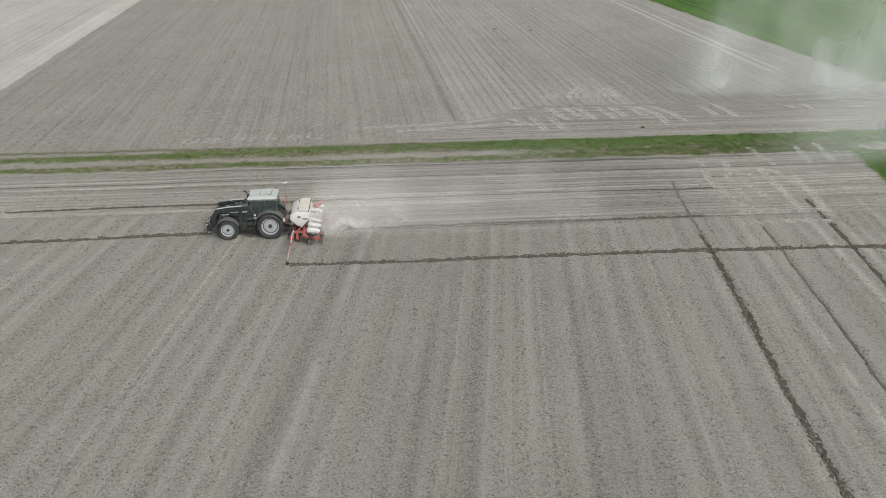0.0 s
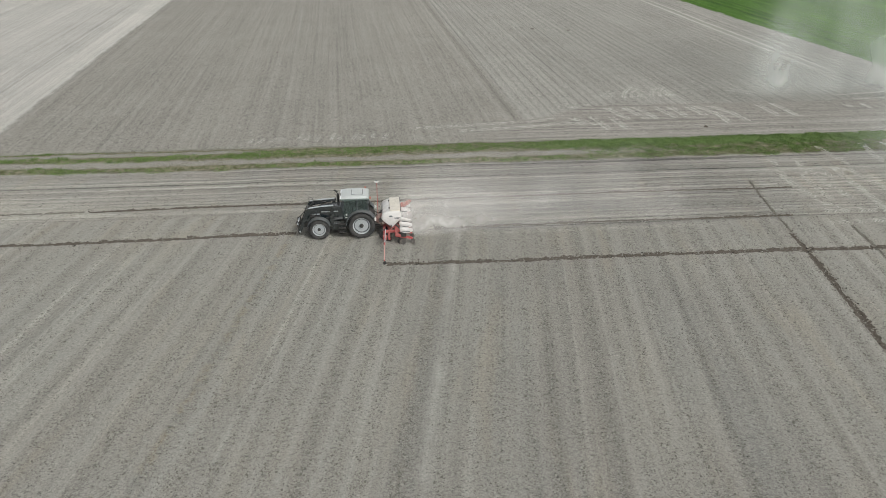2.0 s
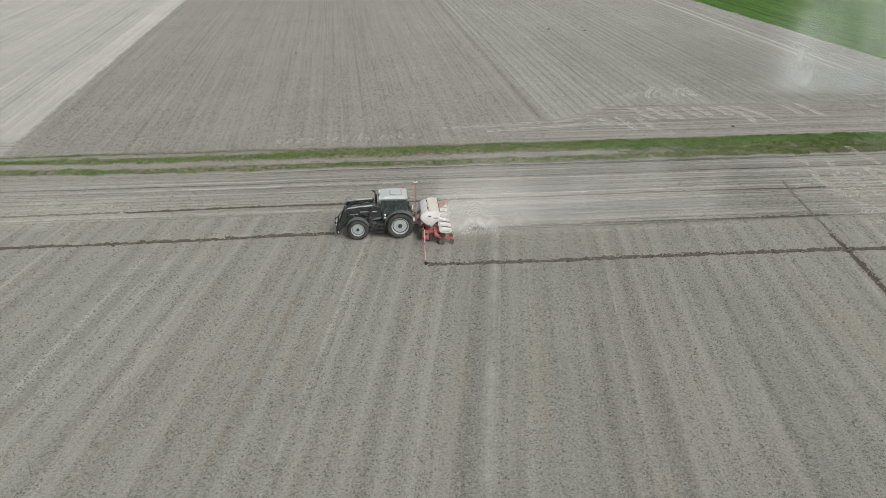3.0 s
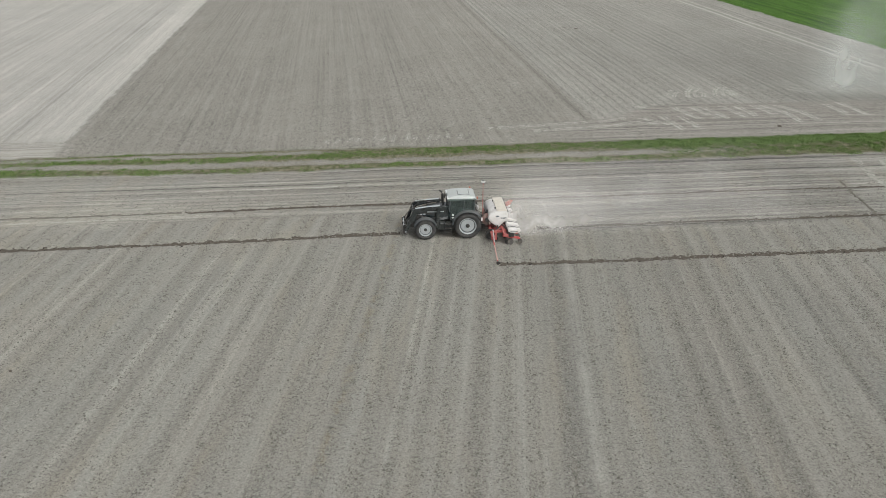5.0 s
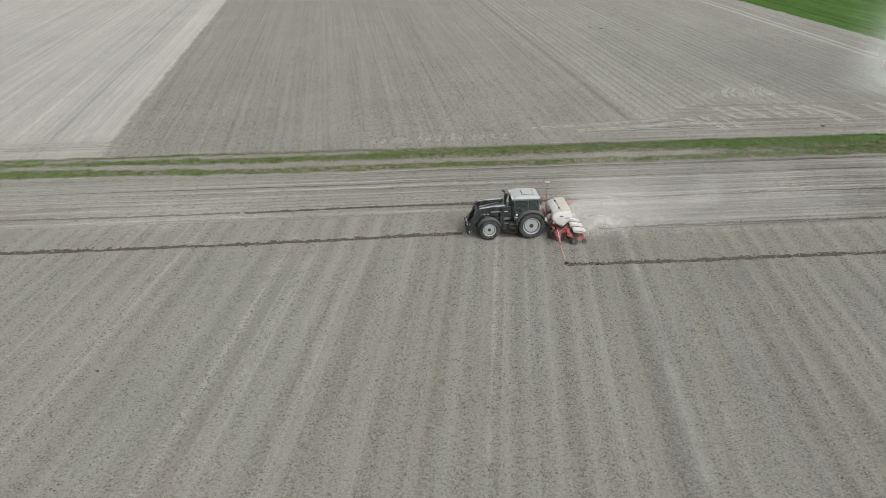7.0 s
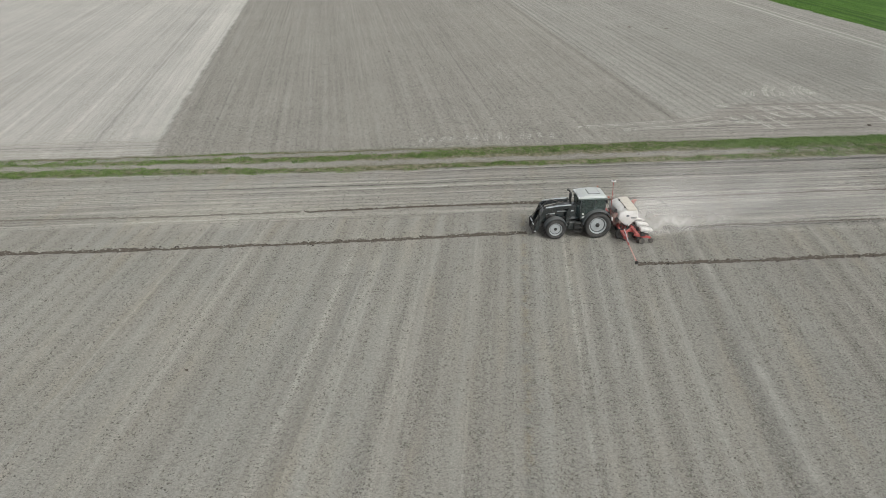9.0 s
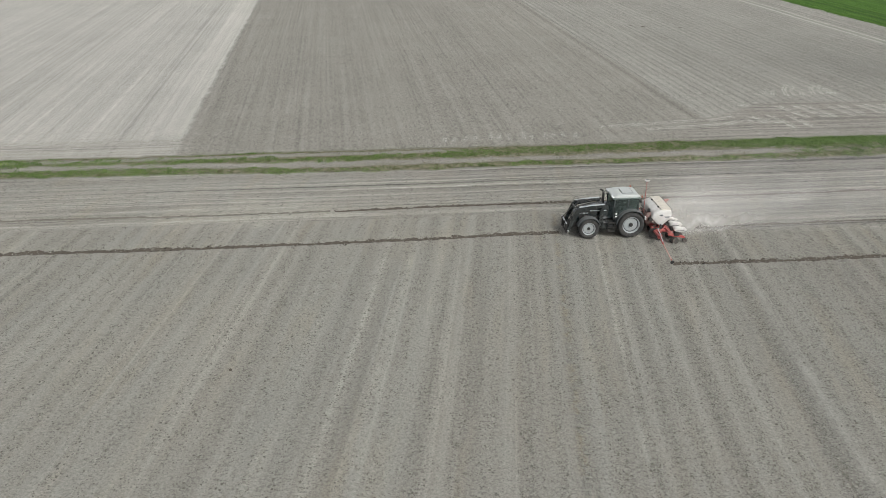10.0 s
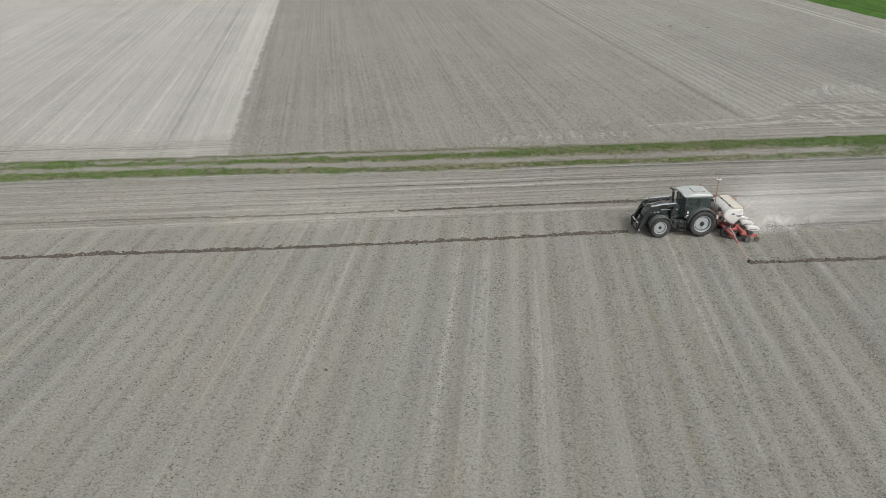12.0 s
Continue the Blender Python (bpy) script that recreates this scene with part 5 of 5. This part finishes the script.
def build_drill():
    d = new("seed_drill")
    tagged(d, "orange-red precision seed drill with dusty white hoppers", "seed drill")
    d.matrix_world = pose(*REAR_AXLE, 0.0, 0, 0, HEADING)
    # toolbar and beams
    part("toolbar", box(B(), -2.28, -2.10, -2.1, 2.1, 0.58, 0.76, 0.02), M_RED, d, "red square toolbar")
    part("front_beam", box(B(), -1.5, -1.36, -2.3, 2.3, 0.5, 0.64, 0.02), M_RED, d)
    for y in (-1.5, -0.5, 0.5, 1.5):
        part("frame_strut", box(B(), -2.12, -1.45, y - 0.05, y + 0.05, 0.56, 0.70, 0.012), M_RED, d)
    part("headstock", prism(B(), ((-1.2, 0.5), (-1.12, 1.25), (-1.28, 1.32), (-1.62, 0.8), (-1.6, 0.5)), -0.45, 0.45, 0.03), M_RUST, d)
    for s in (1, -1):
        part("frame_upright", prism(B(), ((-1.55, 0.72), (-1.75, 1.2), (-1.9, 1.2), (-2.2, 0.72)), 0.75 * s - 0.03, 0.75 * s + 0.03, 0.012), M_RUST, d)
        bm = tyre_mesh((-1.45, 1.3 * s, 0.36), 0.36, 0.19, 0.22, 14)
        g = smooth(part("drive_wheel", bm, M_RUBBER, d, "black rubber drive wheel"), 50)
        smooth(part("rim", lathe(B(), disc_outline(0.19, 0.07), (-1.45, 1.3 * s, 0.36), 24), M_DARK, g), 40)
    # tank
    tank = part("hopper", prism(B(), ((-1.24, 1.34), (-1.34, 1.66), (-1.7, 1.82), (-2.46, 1.82), (-2.54, 1.42), (-2.42, 1.2), (-1.98, 0.74), (-1.86, 0.74), (-1.36, 1.14)), -1.12, 1.12, 0.09, 3), M_WHITE, d, "big dusty white seed hopper")
    smooth(tank, 40)
    part("lid", box(B(), -2.46, -1.80, -1.1, 1.1, 1.82, 1.885, 0.025), M_CREAM, tank, "cream hopper lid")
    part("lid_frame", box(B(), -2.50, -2.455, -1.12, 1.12, 1.80, 1.87, 0.01), M_DARK, tank)
    for yy in (-0.6, 0.6):
        part("lid_latch", box(B(), -1.82, -1.74, yy - 0.05, yy + 0.05, 1.80, 1.90, 0.01), M_DARK, tank)
    part("badge", prism(B(), ((-1.72, 1.46), (-1.78, 1.54), (-1.92, 1.54), (-1.98, 1.46), (-1.85, 1.42)), 1.118, 1.126), M_MARK, tank, "dark diamond emblem")
    for x0, x1, z in ((-2.42, -2.05, 1.36), (-2.36, -2.08, 1.30)):
        part("lettering", box(B(), x0, x1, 1.118, 1.126, z, z + 0.035), M_MARK, tank, "short dark line of lettering")
    # fan and hoses
    smooth(part("fan_housing", lathe(B(), disc_outline(0.34, 0.12), (-1.22, 0.75, 1.2), 32), M_RUST, d, "dusty red fan housing"), 40)
    smooth(part("fan_duct", tube(B(), ((-1.22, 0.62, 1.5), (-1.3, 0.4, 1.55), (-1.4, 0.1, 1.45)), 0.11, 12), M_DARK, d))
    smooth(part("motor", lathe(B(), disc_outline(0.12, 0.16), (-1.22, 0.95, 1.2), 20), M_DARK, d), 40)
    part("cross_beam", box(B(), -1.42, -1.3, -1.2, 1.2, 1.0, 1.1, 0.012), M_RUST, d)
    for k in range(6):
        y = -2.0 + 0.8 * k
        y0 = y * 0.45
        smooth(part("seed_hose", tube(B(), ((-2.05, y0, 0.92), (-2.2, y0 + (y - y0) * 0.25, 0.72 + 0.16), (-2.4, y0 + (y - y0) * 0.7, 0.9), (-2.62, y, 0.72)), 0.04, 8), M_HOSE, d))
    # row units
    for k in range(6):
        y = -2.0 + 0.8 * k
        unit = part("row_unit", prism(B(), ((-2.06, 0.52), (-2.06, 0.70), (-2.38, 0.60), (-3.08, 0.44), (-3.20, 0.34), (-3.08, 0.3), (-2.48, 0.42)), y - 0.05, y + 0.05, 0.015), M_RED, d, "red row unit frame")
        smooth(part("granule_hopper", prism(B(), ((-2.42, 0.84), (-2.36, 1.04), (-2.48, 1.10), (-3.12, 0.96), (-3.20, 0.90), (-3.08, 0.81), (-2.75, 0.76)), y - 0.17, y + 0.17, 0.025, 2), M_WHITE, unit, "white row hopper dulled by dust"), 40)
        part("hopper_band", box(B(), -2.98, -2.48, y - 0.177, y + 0.177, 0.86, 0.89), M_GREY, unit)
        part("meter_box", box(B(), -2.76, -2.44, y - 0.14, y + 0.14, 0.5, 0.74, 0.03), M_DARK, unit)
        for s in (1, -1):
            smooth(part("gauge_wheel", lathe(B(), disc_outline(0.185, 0.04), (-2.56, y + 0.14 * s, 0.185), 24), M_DULL, unit, "black gauge wheel"), 40)
            smooth(part("closing_wheel", lathe(B(), disc_outline(0.14, 0.025), (-3.18, y + 0.07 * s, 0.15), 20), M_DULL, unit, "small black closing wheel"), 40)
        smooth(part("opener_disc", lathe(B(), disc_outline(0.19, 0.008), (-2.40, y, 0.18), 24), M_DARK, unit, "worn steel opener disc"), 40)
        smooth(part("down_spring", tube(B(), ((-2.08, y, 0.78), (-2.40, y, 0.6)), 0.035, 8), M_RED, unit))
    for y in (-1.6, -0.8, 0.0, 0.8, 1.6):
        part("fertiliser_tube", tube(B(), ((-1.9, y * 0.6, 0.95), (-1.8, y * 0.9, 0.7), (-1.72, y, 0.3)), 0.03, 8), M_HOSE, d)
        part("coulter_leg", prism(B(), ((-1.66, 0.64), (-1.6, 0.3), (-1.68, 0.1), (-1.78, 0.12), (-1.76, 0.64)), y - 0.025, y + 0.025, 0.006), M_RED, d)
        smooth(part("coulter_disc", lathe(B(), disc_outline(0.2, 0.008), (-1.66, y, 0.17), 24), M_DARK, d), 40)
    for s in (1, -1):
        smooth(part("parallel_arm", tube(B(), ((-2.05, 1.6 * s, 1.0), (-1.5, 1.9 * s, 0.7)), 0.03, 8), M_RED, d))
        part("hopper_leg", prism(B(), ((-1.74, 0.6), (-1.86, 0.95), (-1.93, 0.95), (-1.81, 0.6)), 1.02 * s - 0.025, 1.02 * s + 0.025, 0.008), M_RED, d)
        part("hopper_leg", prism(B(), ((-2.3, 0.7), (-2.12, 0.98), (-2.18, 1.02), (-2.37, 0.72)), 1.02 * s - 0.025, 1.02 * s + 0.025, 0.008), M_RUST, d)
    # markers
    base = Vector((-1.42, 2.3, 0.6))
    tip = Vector((-1.36, 4.73, 0.2))
    arm = smooth(part("marker_arm", tube(B(), (base, base.lerp(tip, 0.35), base.lerp(tip, 0.36), tip), [0.05, 0.05, 0.032, 0.03], 8), M_RED, d, "red marker arm folded out to the side"))
    smooth(part("marker_tube", tube(B(), (base.lerp(tip, 0.36), base.lerp(tip, 0.97)), 0.034, 8), M_BLEACHED, arm, "bleached pinkish outer length of the marker arm"))
    smooth(part("marker_disc", lathe(B(), disc_outline(0.11, 0.015), (tip.x - 0.02, tip.y + 0.06, 0.09), 24), M_DARK, arm, "steel marker disc biting into the soil"), 40)
    part("marker_hinge", box(B(), -1.56, -1.32, 2.2, 2.42, 0.48, 0.72, 0.02), M_RED, arm)
    smooth(part("marker_ram", tube(B(), ((-1.5, 1.7, 0.85), (-1.46, 2.3, 0.75), (-1.42, 2.9, 0.56)), 0.03, 8), M_STEEL, arm))
    part("folded_marker", prism(B(), ((-2.5, 1.02), (-2.56, 1.32), (-2.85, 1.34), (-3.08, 1.5), (-3.26, 1.46), (-3.1, 1.2), (-2.8, 1.04)), -1.56, -1.46, 0.015), M_PINK, d, "folded red marker arm")
    smooth(part("folded_tube", tube(B(), ((-1.6, -1.75, 0.75), (-2.2, -1.6, 0.95), (-2.85, -1.52, 1.12)), 0.045, 8), M_PINK, d))
    # receiver mast
    mast = smooth(part("mast", tube(B(), ((-1.05, 0.1, 1.1), (-1.05, 0.1, 3.42)), 0.022, 8), M_FADED, d, "thin dusty reddish mast"))
    smooth(part("receiver", lathe_up((-1.05, 0.1), 0.15, 3.41, 3.50, 24), M_WHITE, mast, "white disc-shaped satellite receiver"), 40)
    part("receiver_cap", lathe_up((-1.05, 0.1), 0.08, 3.495, 3.515, 20), M_GREY, mast)


build_tractor()
build_drill()
